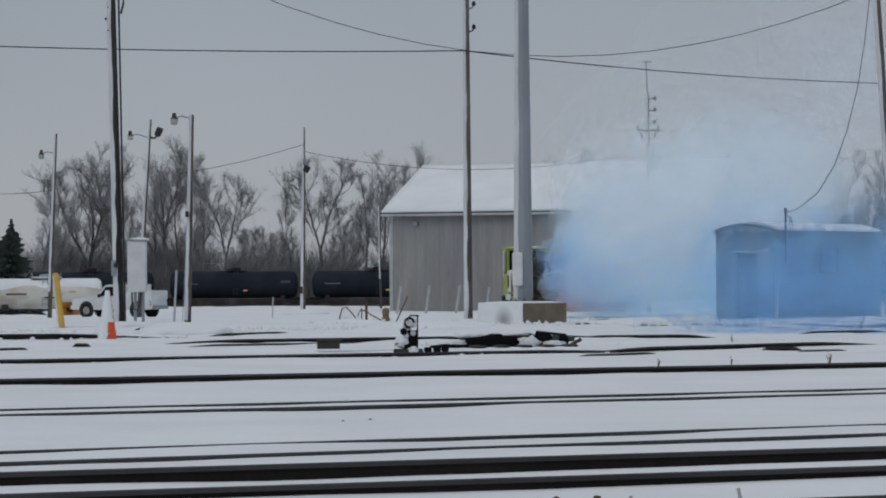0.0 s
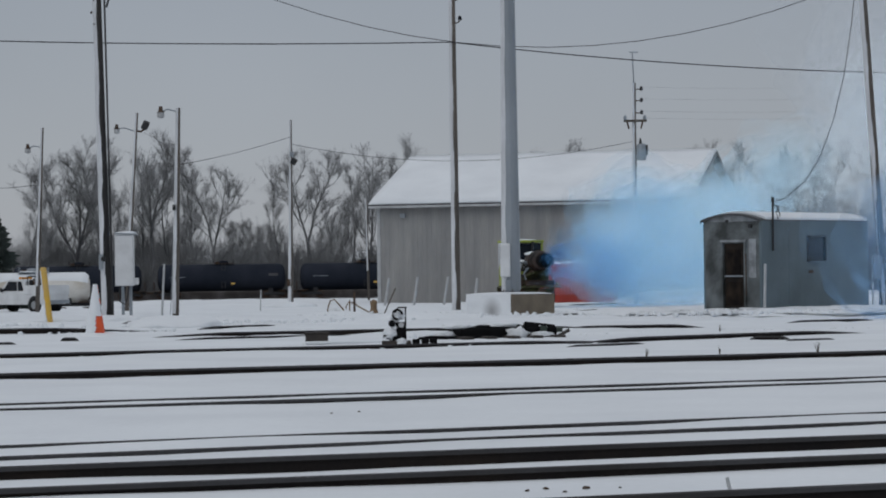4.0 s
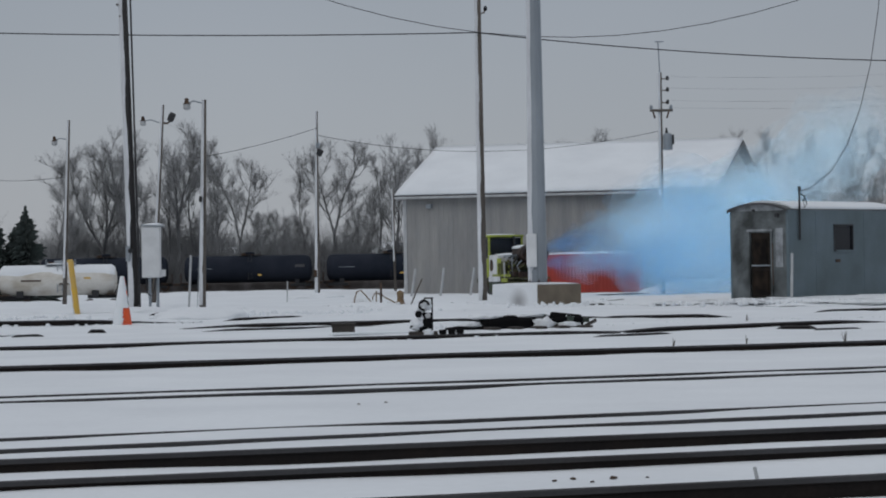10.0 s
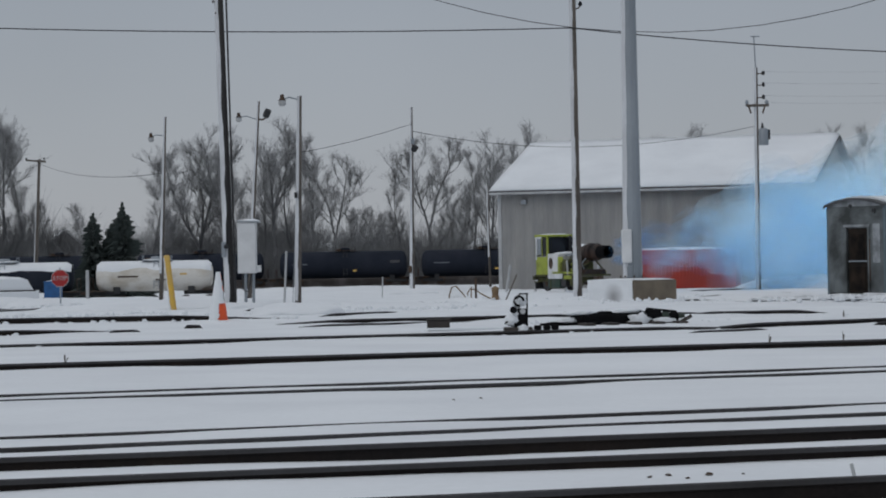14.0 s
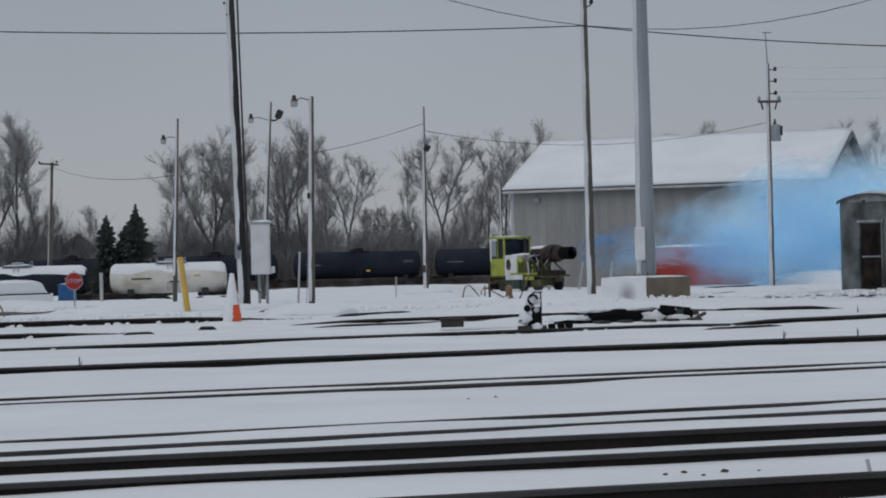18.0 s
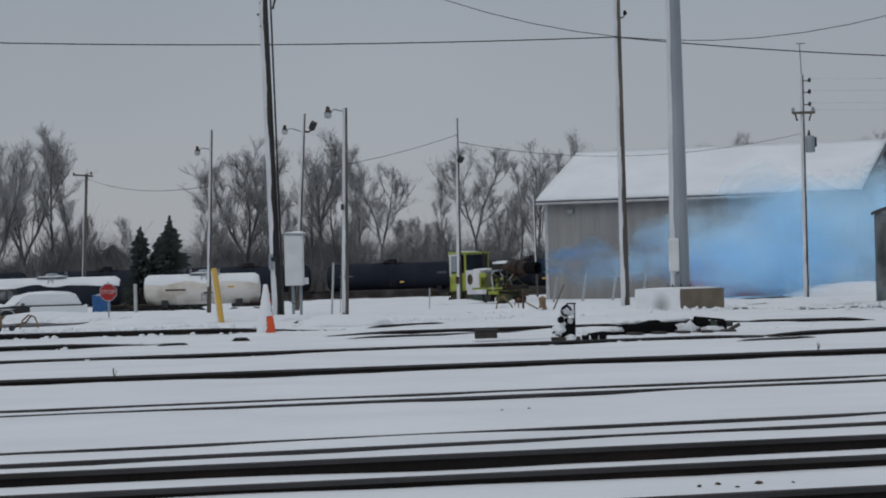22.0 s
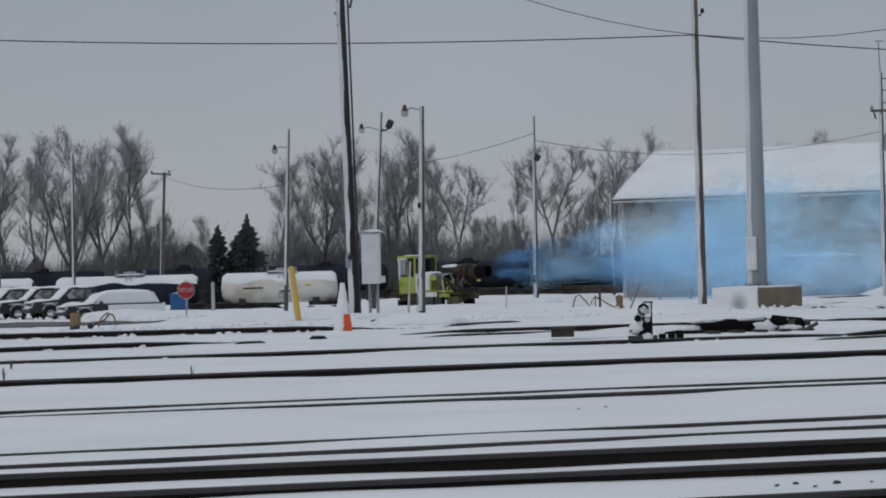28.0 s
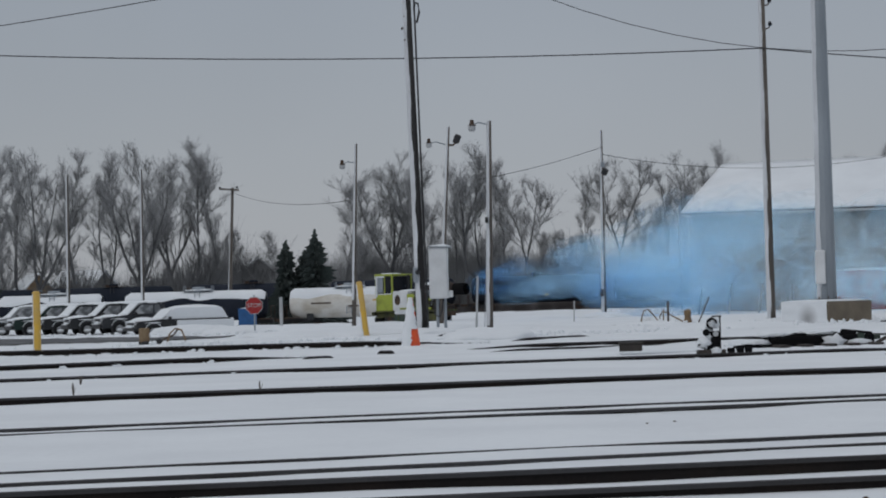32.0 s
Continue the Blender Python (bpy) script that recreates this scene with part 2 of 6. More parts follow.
# ---- ground ----
def axis_marks(spans):
    out = []
    for a, b, n in spans:
        out += [a + (b - a) * i / n for i in range(n)]
    return out + [spans[-1][1]]


def build_ground():
    xs = axis_marks([(-1800, -300, 12), (-300, -60, 24), (-60, -34, 26), (-34, 34, 170), (34, 60, 26), (60, 300, 24), (300, 1800, 12)])
    ys = axis_marks([(-60, 6, 8), (6, 32, 130), (32, 72, 100), (72, 110, 60), (110, 190, 60), (190, 330, 28), (330, 3200, 24)])
    verts, faces = [], []
    for y in ys:
        for x in xs:
            z = snow_z(x, y)
            verts.append((x, y, z))
    n = len(xs)
    for j in range(len(ys) - 1):
        for i in range(n - 1):
            k = j * n + i
            faces.append((k, k + 1, k + n + 1, k + n))
    g = raw("ground", verts, faces, SNOW)
    for p in g.data.polygons:
        p.use_smooth = True
    tagged(g, "snow-covered flat ground of a rail yard", "ground", kind="structure")


build_ground()


# ---- rails: each line is (y at x = 0, slope, height of its head over the snow, first x, last x) ----
def build_rail(y0, slope, top, x0, x1, bend=0.0):
    """One rail: foot, web and head in one rolled section, laid along its line."""
    section = [(-0.065, 0), (-0.065, 0.012), (-0.012, 0.03), (-0.010, 0.105), (-0.036, 0.12), (-0.036, 0.150), (-0.028, 0.156), (0.028, 0.156), (0.036, 0.150), (0.036, 0.12), (0.010, 0.105), (0.012, 0.03), (0.065, 0.012), (0.065, 0)]
    e = thing("rail", pose(0, y0, top - 0.156, 0, 0, math.degrees(math.atan(slope))), "weathered steel rail half sunk in snow, shade coloured into its web", "rail", "yard rails")
    c = math.cos(math.atan(slope))
    n = 48
    # body in the shade colour, head in the lighter grey
    for name, material, prof in (("rail_body", RAILSHADE, section), ("rail_head", TREAD, [(-0.037, 0.122), (0.037, 0.122), (0.037, 0.151), (0.028, 0.158), (-0.028, 0.158), (-0.037, 0.151)])):
        verts, faces = [], []
        for i in range(n + 1):
            s = (x0 + (x1 - x0) * i / n) / c
            dy = bend * s * s
            dz = ground_z(s * c, y0 + s * c * slope)
            for end in (x0, x1):
                if abs(end) < 20:
                    dz -= 0.14 * (1 - smooth01(0.0, min(3.5, 0.3 * (x1 - x0)), abs(end - s * c)))
            verts += [(s, dy + a, b + dz) for a, b in prof]
        k = len(prof)
        for i in range(n):
            for j in range(k):
                a, b = i * k + j, i * k + (j + 1) % k
                faces.append((a, b, b + k, a + k))
        faces += [tuple(range(k))[::-1], tuple(range(n * k, n * k + k))]
        raw(name, verts, faces, material, e)
    return e


for line in [
    (14.5, 0.29, 0.14, -40, 60), (17.6, 0.28, 0.08, -45, 60), (19.1, 0.282, 0.12, -45, 60),
    (21.78, 0.354, 0.024, -45, 60), (23.2, 0.348, 0.025, -45, 60),
    (29.75, 0.338, 0.025, -50, 70), (30.9, 0.335, 0.028, -50, 70),
    (38.78, 0.323, 0.10, -50, 70), (50.16, 0.373, 0.07, -50, 8.5),
    (64.0, 0.72, 0.10, -45, -6.2), (64.2, 0.30, 0.08, -5.2, 9.5),
    (69.31, 0.078, 0.15, -45, -3.6), (62.01, 0.693, 0.06, -7.4, -6.4), (58.5, -0.303, 0.08, -5.9, -5.3), (85.77, 0.529, 0.06, -6.2, -4.5),
    (75.49, 1.212, 0.06, -3.5, -0.2), (88.96, 1.768, 0.06, -2.6, 0.6), (91.55, 0.131, 0.06, -1.5, 0.6), (60.58, 0.318, 0.05, -4.2, 2.7),
    (48.24, 1.001, 0.05, 2.6, 4.3), (98.84, 1.968, 0.06, 12.2, 18.1), (80.53, 1.28, 0.09, 9.1, 16.6), (86.19, 0.097, 0.05, 8.2, 12.7),
    (65.2, 0.146, 0.06, 6.2, 11.4), (62.43, 0.516, 0.06, 13.0, 17.1), (47.76, 0.714, 0.1, 4.5, 14.1), (60.02, -0.682, 0.07, 9.5, 10.6),
    (48.64, 0.27, 0.05, 9.7, 11.5), (45.34, 0.802, 0.04, 4.7, 7.6),
]:
    build_rail(*line)


# ---- poles ----
def crust_shell(p, q, r0, r1, a0=95, a1=262, lift=0.012):
    """Wind-blown snow stuck to one side of a pole, from angle a0 to a1."""
    bm = bmesh.new()
    p, q = Vector(p), Vector(q)
    n, k = 7, 26
    rows = []
    for i in range(k + 1):
        f = i / k
        c, r = p.lerp(q, f), r0 + (r1 - r0) * f
        wob = 16 * noise.noise(Vector((f * 9, p.x, p.y)))
        row = []
        for j in range(n + 1):
            a = radians(a0 + wob + (a1 - a0) * j / n)
            rr = r + lift * (1.0 if 0 < j < n else -0.6) + 0.006 * noise.noise(Vector((f * 30, j, p.x)))
            row.append(bm.verts.new(c + Vector((rr * math.cos(a), rr * math.sin(a), 0))))
        rows.append(row)
    for a, b in zip(rows, rows[1:]):
        for j in range(n):
            bm.faces.new((a[j], a[j + 1], b[j + 1], b[j]))
    return bm


def pole_thing(name, base, top, r0, r1, material, label, category="utility pole", group="", lo=0.0, a1=284):
    """A pole from base to top (world places), with blown snow on its windward side."""
    e = thing(name, pose(*base), label, category, group)
    d = Vector(top) - Vector(base)
    part("pole", rod((0, 0, -0.3), d, r0, r1, 14), material, e, smooth=True)
    part("snow_crust", crust_shell(d * lo, d, r0 + (r1 - r0) * lo, r1, a1=a1), CRUST, e, "blown snow stuck to the windward side", smooth=True)
    return e


def street_lamp_head(e, at, tip, hood=True):
    part("lamp_arm", pipe([at, (Vector(at) * 0.4 + Vector(tip) * 0.6) + Vector((0, 0, 0.10)), tip], 0.028), GALV, e)
    t = Vector(tip)
    part("lamp_cap", lathe([(0.0, 0.22), (0.07, 0.2), (0.09, 0.04), (0.16, -0.02)], 12, Matrix.Translation(t)), RUST, e)
    part("lamp_globe", lathe([(0.13, -0.02), (0.15, -0.16), (0.10, -0.24), (0, -0.25)], 12, Matrix.Translation(t)), TRIM, e, "pale refractor globe")


# tall tarred pole with a meter box
p1 = pole_thing("utility_pole", (-6.98, 89.6, -0.02), (-7.30, 89.6, 14.4), 0.185, 0.15, DARKWOOD, "tall tarred wooden utility pole plastered with snow on one side", a1=276)
part("riser_pipe", pipe([(0.21, -0.12, 0.1), (0.19, -0.12, 1.6), (0.0, -0.12, 12.6)], 0.035), BLACK, p1)
part("meter_box", box((-0.19, -0.2, 2.1), (0.16, 0.14, 0.55), 0.02), GALV, p1)
part("meter", rod((-0.10, -0.30, 2.2), (-0.10, -0.2, 2.2), 0.09, 0.09, 14), BLACK, p1)
for k in range(3):
    part("insulator", rod((-0.26 - 0.16 * (k == 1), -0.1, 10.6 + 0.42 * k), (-0.38 - 0.10 * (k == 1), -0.1, 10.62 + 0.42 * k), 0.05, 0.035, 10), RUST, p1)
part("weatherhead", pipe([(0.0, -0.15, 11.7), (0.05, -0.2, 11.95), (0.16, -0.2, 11.9), (0.2, -0.2, 11.6), (0.1, -0.2, 11.2)], 0.04), CABLE, p1)

# control cabinet on two pipe legs
cab1 = thing("control_cabinet", pose(-6.80, 96.0, -0.02), "white steel control cabinet with a snow cap on pipe legs", "cabinet")
part("cabinet_body", box((0, 0, 2.2), (0.72, 0.45, 1.98), 0.02), WHITE, cab1)
part("cabinet_door", box((0.0, -0.24, 2.2), (0.64, 0.03, 1.86), 0.01), WHITE, cab1)
part("rain_hood", box((0.07, -0.02, 3.2), (0.88, 0.56, 0.05), 0.015, (0, 4, 0)), GALV, cab1)
part("snow_cap", lump((0.05, 0, 3.21), (0.42, 0.26, 0.10), 3, 2), SNOW, cab1, smooth=True)
part("side_box", box((0.44, 0, 1.38), (0.18, 0.2, 0.26), 0.015), WHITE, cab1)
for x in (-0.08, 0.22):
    part("leg", rod((x, 0, -0.2), (x, 0, 1.25), 0.06), GALV, cab1)
part("conduit", pipe([(-0.2, -0.1, 1.2), (-0.18, -0.1, 0.6), (0.0, -0.1, 0.5), (0.1, -0.1, 0.75), (0.16, -0.1, 1.2)], 0.03), BLACK, cab1)

# yard lights
la = pole_thing("yard_lamp", (-12.91, 122.0, -0.2), (-12.56, 122.0, 8.85), 0.11, 0.07, WOOD, "slim wooden yard lamp pole with a bent arm", "lamp post", "yard lamps", 0.15)
street_lamp_head(la, (0.32, 0, 8.1), (-0.35, -0.1, 8.05))
lb = pole_thing("yard_lamp", (-8.45, 120.0, -0.2), (-7.84, 120.0, 9.4), 0.11, 0.07, WOOD, "leaning wooden yard lamp pole with two lamp heads", "lamp post", "yard lamps", 0.2)
street_lamp_head(lb, (0.58, 0, 8.7), (-0.35, -0.1, 8.85))
part("flood_arm", pipe([(0.58, 0, 8.75), (0.8, -0.05, 8.7), (1.0, -0.1, 8.85)], 0.05), RUST, lb)
part("flood_lamp", box((1.02, -0.15, 9.0), (0.32, 0.3, 0.42), 0.08, (20, 25, 0)), BLACK, lb)
lc = pole_thing("yard_lamp", (-4.84, 95.2, -0.05), (-4.65, 95.2, 7.95), 0.13, 0.085, WOOD, "wooden yard lamp pole crusted with snow, bent arm", "lamp post", "yard lamps", 0.02)
street_lamp_head(lc, (0.18, 0, 7.85), (-0.47, -0.1, 7.85))
part("guy_wire", rod((-0.2, 0, 0), (0.12, 0, 6.2), 0.012, 0.012, 5), GALV, lc)
part("junction_box", box((0.0, -0.14, 4.2), (0.12, 0.1, 0.22), 0.01), BLACK, lc)
l5 = pole_thing("yard_lamp", (-0.66, 140.0, -0.28), (-0.55, 140.0, 10.25), 0.15, 0.06, WOOD, "wooden yard pole with a small floodlight and thin mast", "lamp post", "yard lamps", 0.0)
part("floodlight", box((0.26, -0.15, 8.2), (0.34, 0.3, 0.36), 0.06, (15, 30, 0)), BLACK, l5)
part("bracket", box((0.14, -0.08, 8.6), (0.22, 0.12, 0.3), 0.03), GALV, l5)
part("switch_box", box((-0.1, -0.14, 1.4), (0.2, 0.14, 0.4), 0.02), RUST, l5)
pole_thing("thin_pole", (4.40, 165.0, -0.3), (4.30, 165.0, 6.6), 0.085, 0.07, WOOD, "short slim wooden pole beside the barn", "pole", lo=0.3)
p2 = pole_thing("utility_pole", (6.62, 107.0, -0.1), (6.58, 107.0, 15.0), 0.185, 0.13, WOOD, "tall brown wooden utility pole streaked with snow", a1=272)
for k, z in enumerate((12.5, 13.5)):
    part("insulator_bracket", pipe([(0.1, 0, z - 0.1), (0.24, 0, z - 0.05), (0.30, 0, z + 0.05)], 0.03), RUST, p2)
    part("insulator", lathe([(0, 0), (0.08, 0.02), (0.09, 0.1), (0.05, 0.2), (0, 0.22)], 10, Matrix.Translation((0.30, 0, z + 0.02))), GLASS, p2)

# transformer pole in front of the barn
px = pole_thing("transformer_pole", (17.63, 131.0, -0.26), (17.68, 131.0, 12.3), 0.15, 0.10, WOOD, "wooden power pole with pin insulators and a transformer can", "utility pole")
px.scale = (0.936, 0.936, 0.936)
part("mast", rod((0.05, 0, 12.3), (-0.03, 0, 14.3), 0.04, 0.03), GALV, px)
part("mast_tip", box((0.04, 0, 14.3), (0.5, 0.06, 0.06), 0.01), GALV, px)
for z in (12.2, 11.55, 10.85):
    part("pin_bracket", rod((0.05, 0, z), (0.5, -0.05, z), 0.03), RUST, px)
    part("insulator", lathe([(0, -0.1), (0.09, -0.06), (0.09, 0.08), (0.05, 0.16), (0, 0.17)], 10, Matrix.Translation((0.46, -0.05, z))), BLACK, px)
part("crossarm", box((0.08, -0.16, 10.4), (1.3, 0.12, 0.14), 0.01), WOOD, px)
for x in (-0.5, 0.62):
    part("insulator", lathe([(0, 0), (0.09, 0.02), (0.1, 0.16), (0.05, 0.26), (0, 0.27)], 10, Matrix.Translation((x, -0.16, 10.45))), GALV, px)
    part("cutout", rod((x * 0.8, -0.22, 10.35), (x * 0.6, -0.25, 9.95), 0.05), RUST, px)
part("transformer_can", lathe([(0, 0), (0.26, 0.02), (0.27, 0.1), (0.27, 0.85), (0.22, 0.95), (0, 0.98)], 18, Matrix.Translation((0.42, -0.1, 8.15))), GALV, px, "grey transformer can", smooth=True)
part("bushing", lathe([(0.07, 0), (0.09, 0.1), (0.05, 0.2), (0.06, 0.3), (0, 0.32)], 10, Matrix.Translation((0.36, -0.1, 9.1))), BLACK, px)
part("can_fins", box((0.72, -0.1, 8.75), (0.10, 0.3, 0.55), 0.02), BLACK, px)

# leaning pole by the shack
pr = pole_thing("utility_pole", (20.83, 88.0, -0.05), (19.95, 88.0, 15.0), 0.165, 0.13, WOOD, "leaning wooden utility pole with a meter cabinet", a1=270)
part("meter_cabinet", box((-0.33, -0.22, 1.6), (0.34, 0.25, 0.85), 0.02), GALV, pr)
part("conduit", pipe([(-0.25, -0.2, 0.1), (-0.25, -0.2, 1.2)], 0.03), BLACK, pr)
part("conduit", pipe([(-0.2, -0.2, 2.0), (-0.26, -0.2, 2.5), (-0.3, -0.15, 4.0)], 0.03), BLACK, pr)

# steel mast on its concrete block
PATCHSNOW = mat("grey_patched_snow", (0.772, 0.797, 0.822), 0.9, col2=(0.70, 0.723, 0.75), scale=0.35, fine=9, bump=0.35, grain=0.05, spec=0.1)
n, l = PATCHSNOW.node_tree.nodes, PATCHSNOW.node_tree.links
b = n["Principled BSDF"]
clean = b.inputs["Base Color"].links[0].from_socket
# snow turns grey towards one point low on the face
co, away, fade, mix = n.new("ShaderNodeTexCoord"), n.new("ShaderNodeVectorMath"), n.new("ShaderNodeMapRange"), n.new("ShaderNodeMix")
away.operation = "DISTANCE"
away.inputs[1].default_value = (-0.62, 0.70, 0.20)
fade.inputs["From Min"].default_value, fade.inputs["From Max"].default_value = 0.08, 0.52
fade.inputs["To Min"].default_value, fade.inputs["To Max"].default_value = 0.65, 0.0
mix.data_type = "RGBA"
mix.inputs[7].default_value = (0.16, 0.15, 0.15, 1)
l.new(co.outputs["Object"], away.inputs[0])
l.new(away.outputs["Value"], fade.inputs["Value"])
l.new(fade.outputs[0], mix.inputs[0])
l.new(clean, mix.inputs[6])
l.new(mix.outputs[2], b.inputs["Base Color"])
blk = thing("concrete_base", pose(7.38, 87.6, -0.03), "tan concrete footing block under the steel mast, one side snowed over", "foundation")
BL = pose(0, 0, 0, 0, 0, 42)
bm = box((0.0, 0.0, 0), (2.25, 2.25, 1.5), 0.03)
bmesh.ops.transform(bm, matrix=BL @ Matrix.Translation((1.125, 1.125, 0.02)), verts=bm.verts)
part("block", bm, CONCRETE, blk)
bm = bmesh.new()
r = bmesh.ops.create_grid(bm, x_segments=16, y_segments=10, size=0.5)
for v in r["verts"]:
    u, w = v.co.x, v.co.y
    v.co = BL @ Vector((-0.035 - 0.03 * noise.noise(Vector((u * 4, w * 3, 2))), 1.125 + u * 2.2, 0.40 + w * 0.78))
part("snow_face", bm, PATCHSNOW, blk, "snow blown against the windward face", smooth=True)
bm = lump((0, 0, 0), (1.13, 1.13, 0.07), 5, 3, 0.05)
for v in bm.verts:
    m = max(abs(v.co.x), abs(v.co.y), 1e-6)
    k = math.hypot(v.co.x, v.co.y) / m
    v.co = Vector((v.co.x * k, v.co.y * k, v.co.z))
bmesh.ops.transform(bm, matrix=BL @ Matrix.Translation((1.125, 1.125, 0.775)), verts=bm.verts)
part("snow_cap", bm, SNOW, blk, smooth=True)
mast = thing("steel_mast", pose(7.50, 89.15, 0.74), "tall tapered galvanised steel lighting mast", "light mast")
part("shaft", rod((0, 0, 0), (0, 0, 24), 0.345, 0.13, 12), GALV, mast)
part("base_flange", rod((0, 0, 0), (0, 0, 0.07), 0.50, 0.50, 16), GALV, mast)
part("snow_crust", crust_shell((0, 0, 0.1), (0, 0, 16), 0.345, 0.202, 110, 236), CRUST, mast, "blown snow on the windward side", smooth=True)
part("junction_box", box((-0.24, -0.35, 1.22), (0.36, 0.22, 1.2), 0.06), WHITE, mast, "pale rounded electrical box")
part("hand_hole", box((-0.14, -0.345, 0.30), (0.2, 0.06, 0.45), 0.03), GALV, mast)
for k in range(8):
    a = 2 * math.pi * k / 8
    part("anchor_bolt", rod((0.44 * math.cos(a), 0.44 * math.sin(a), 0.05), (0.44 * math.cos(a), 0.44 * math.sin(a), 0.17), 0.025, 0.025, 6), RUST, mast)


# ---- the barn ----
def build_barn():
    L, W, eave, ridge = 19.0, 16.8, 6.1, 9.1
    m = Matrix.Translation((4.71, 152.4, -0.27)) @ pose(0, 0, 0, 0, 0, -19.3)
    e = thing("storage_barn", m, "grey metal-sided barn with a snow-covered gable roof", "barn")
    t = 0.15
    part("front_wall", box((L / 2, t / 2, eave / 2), (L, t, eave)), SIDING, e)
    part("back_wall", box((L / 2, W - t / 2, eave / 2), (L, t, eave)), SIDING, e)
    for x in (0.0, L - t):
        g = slab([(t, 0), (W - t, 0), (W - t, eave), (W / 2, ridge - 0.1), (t, eave)], t, Matrix.Translation((x, 0, 0)) @ Matrix(((0, 1, 0, 0), (1, 0, 0, 0), (0, 0, 1, 0), (0, 0, 0, 1))))
        part("gable_wall", g, SIDING, e)
    ov, rise = 0.5, ridge - eave
    slope = rise / (W / 2)
    for side in (0, 1):
        def yz(d, up):
            y = d if side == 0 else W - d
            return (y, eave + d * slope + up)
        for name, lo, hi, material in (("roof_panel", 0.02, 0.12, DARKTRIM), ("roof_snow", 0.124, 0.30, SNOW)):
            bm = bmesh.new()
            nx, ny = (40, 12) if name == "roof_snow" else (1, 1)
            grid = {}
            for lev, up in ((0, lo), (1, hi)):
                for i in range(nx + 1):
                    for j in range(ny + 1):
                        d = -ov + (W / 2 + ov) * j / ny
                        x = -ov + (L + 2 * ov) * i / nx
                        u = up
                        if lev and name == "roof_snow":
                            u += 0.03 * noise.noise(Vector((x * 0.5, d * 0.7, side)))
                            if j == 0:
                                u -= 0.07 + 0.05 * noise.noise(Vector((x * 1.5, 0, 3)))
                            if i in (0, nx):
                                u -= 0.06
                        y, z = yz(d, u)
                        grid[lev, i, j] = bm.verts.new((x, y, z))
            for lev in (0, 1):
                for i in range(nx):
                    for j in range(ny):
                        bm.faces.new([grid[lev, i, j], grid[lev, i + 1, j], grid[lev, i + 1, j + 1], grid[lev, i, j + 1]])
            for i in range(nx):
                for j in (0, ny):
                    bm.faces.new([grid[0, i, j], grid[0, i + 1, j], grid[1, i + 1, j], grid[1, i, j]])
            for j in range(ny):
                for i in (0, nx):
                    bm.faces.new([grid[0, i, j], grid[0, i, j + 1], grid[1, i, j + 1], grid[1, i, j]])
            bmesh.ops.recalc_face_normals(bm, faces=bm.faces[:])
            part(name, bm, material, e, smooth=name == "roof_snow")
        for x in (-ov - 0.03, L + ov + 0.03):
            a, b = yz(-ov, 0.0), yz(W / 2, 0.0)
            part("barge_board", box((x, (a[0] + b[0]) / 2, (a[1] + b[1]) / 2), (0.05, math.hypot(b[0] - a[0], b[1] - a[1]), 0.24), 0, (math.degrees(math.atan(slope)) * (1 if side == 0 else -1), 0, 0)), DARKTRIM, e)
        y, z = yz(-ov - 0.05, -0.02)
        part("gutter", box((L / 2, y, z), (L + 2 * ov, 0.12, 0.14), 0.03), TRIM, e, "pale gutter along the eave")
    for x in (0.0, L):
        part("corner_trim", box((x, -0.02, eave / 2), (0.22, 0.06, eave), 0.01), TRIM, e)
    part("wall_lamp", box((1.6, -0.14, 5.35), (0.34, 0.24, 0.26), 0.05), GALV, e)
    n = 62
    for i in range(n):
        x = 0.2 + (L - 0.4) * (i + 0.5) / n
        part("siding_rib", box((x, -0.005, eave / 2 - 0.05), (0.05, 0.010, eave - 0.15)), SIDING, e)
    for i in range(3):
        for j in range(2):
            part("vent_slat", box((L + 0.05, W / 2 - 0.4 + 0.8 * j, 7.2 + 0.25 * i), (0.04, 0.7, 0.06)), DARKTRIM, e)


build_barn()

# red container and white shed beside the barn
rc = thing("shipping_container", pose(15.05, 142.2, -0.27, 0, 0, -14), "long red steel container with snow on its roof", "container")
part("container_body", box((0, 0, 1.15), (5.9, 2.4, 2.2), 0.03), REDBOX, rc)
for i in range(28):
    part("corrugation", box((-2.8 + 0.2 * i + 0.1, -1.215, 1.15), (0.09, 0.05, 2.0), 0.008), REDBOX, rc)
part("roof_snow", lump((0, 0, 2.24), (2.98, 1.2, 0.16), 8, 3, 0.06), SNOW, rc, smooth=True)
ws = thing("equipment_shed", pose(25.6, 157.5, -0.27, 0, 0, -19), "small white equipment shed with a flat roof", "shed")
part("shed_wall", box((0, 0, 1.6), (3.2, 2.5, 3.2), 0.02), WHITE, ws)
part("shed_roof", box((0, 0, 3.26), (3.5, 2.8, 0.1), 0.02), SNOW, ws)
part("shed_door", box((-0.3, -1.27, 1.2), (1.0, 0.05, 2.1), 0.01), GALV, ws)


# ---- the railcar-body shack ----
DOORBROWN = mat("dark_brown_door_paint", (0.012, 0.010, 0.009), 0.8, col2=(0.03, 0.022, 0.017), scale=2.5, spec=0.15)


SCREEN = mat("dark_door_screen", (0.010, 0.009, 0.009), 0.9, col2=(0.035, 0.026, 0.02), scale=2.5, spec=0.05)
ALUM = mat("scuffed_aluminium", (0.33, 0.35, 0.37), 0.5, 0.3, col2=(0.12, 0.13, 0.135), scale=2.2, fine=12, lo=0.4, hi=0.7)


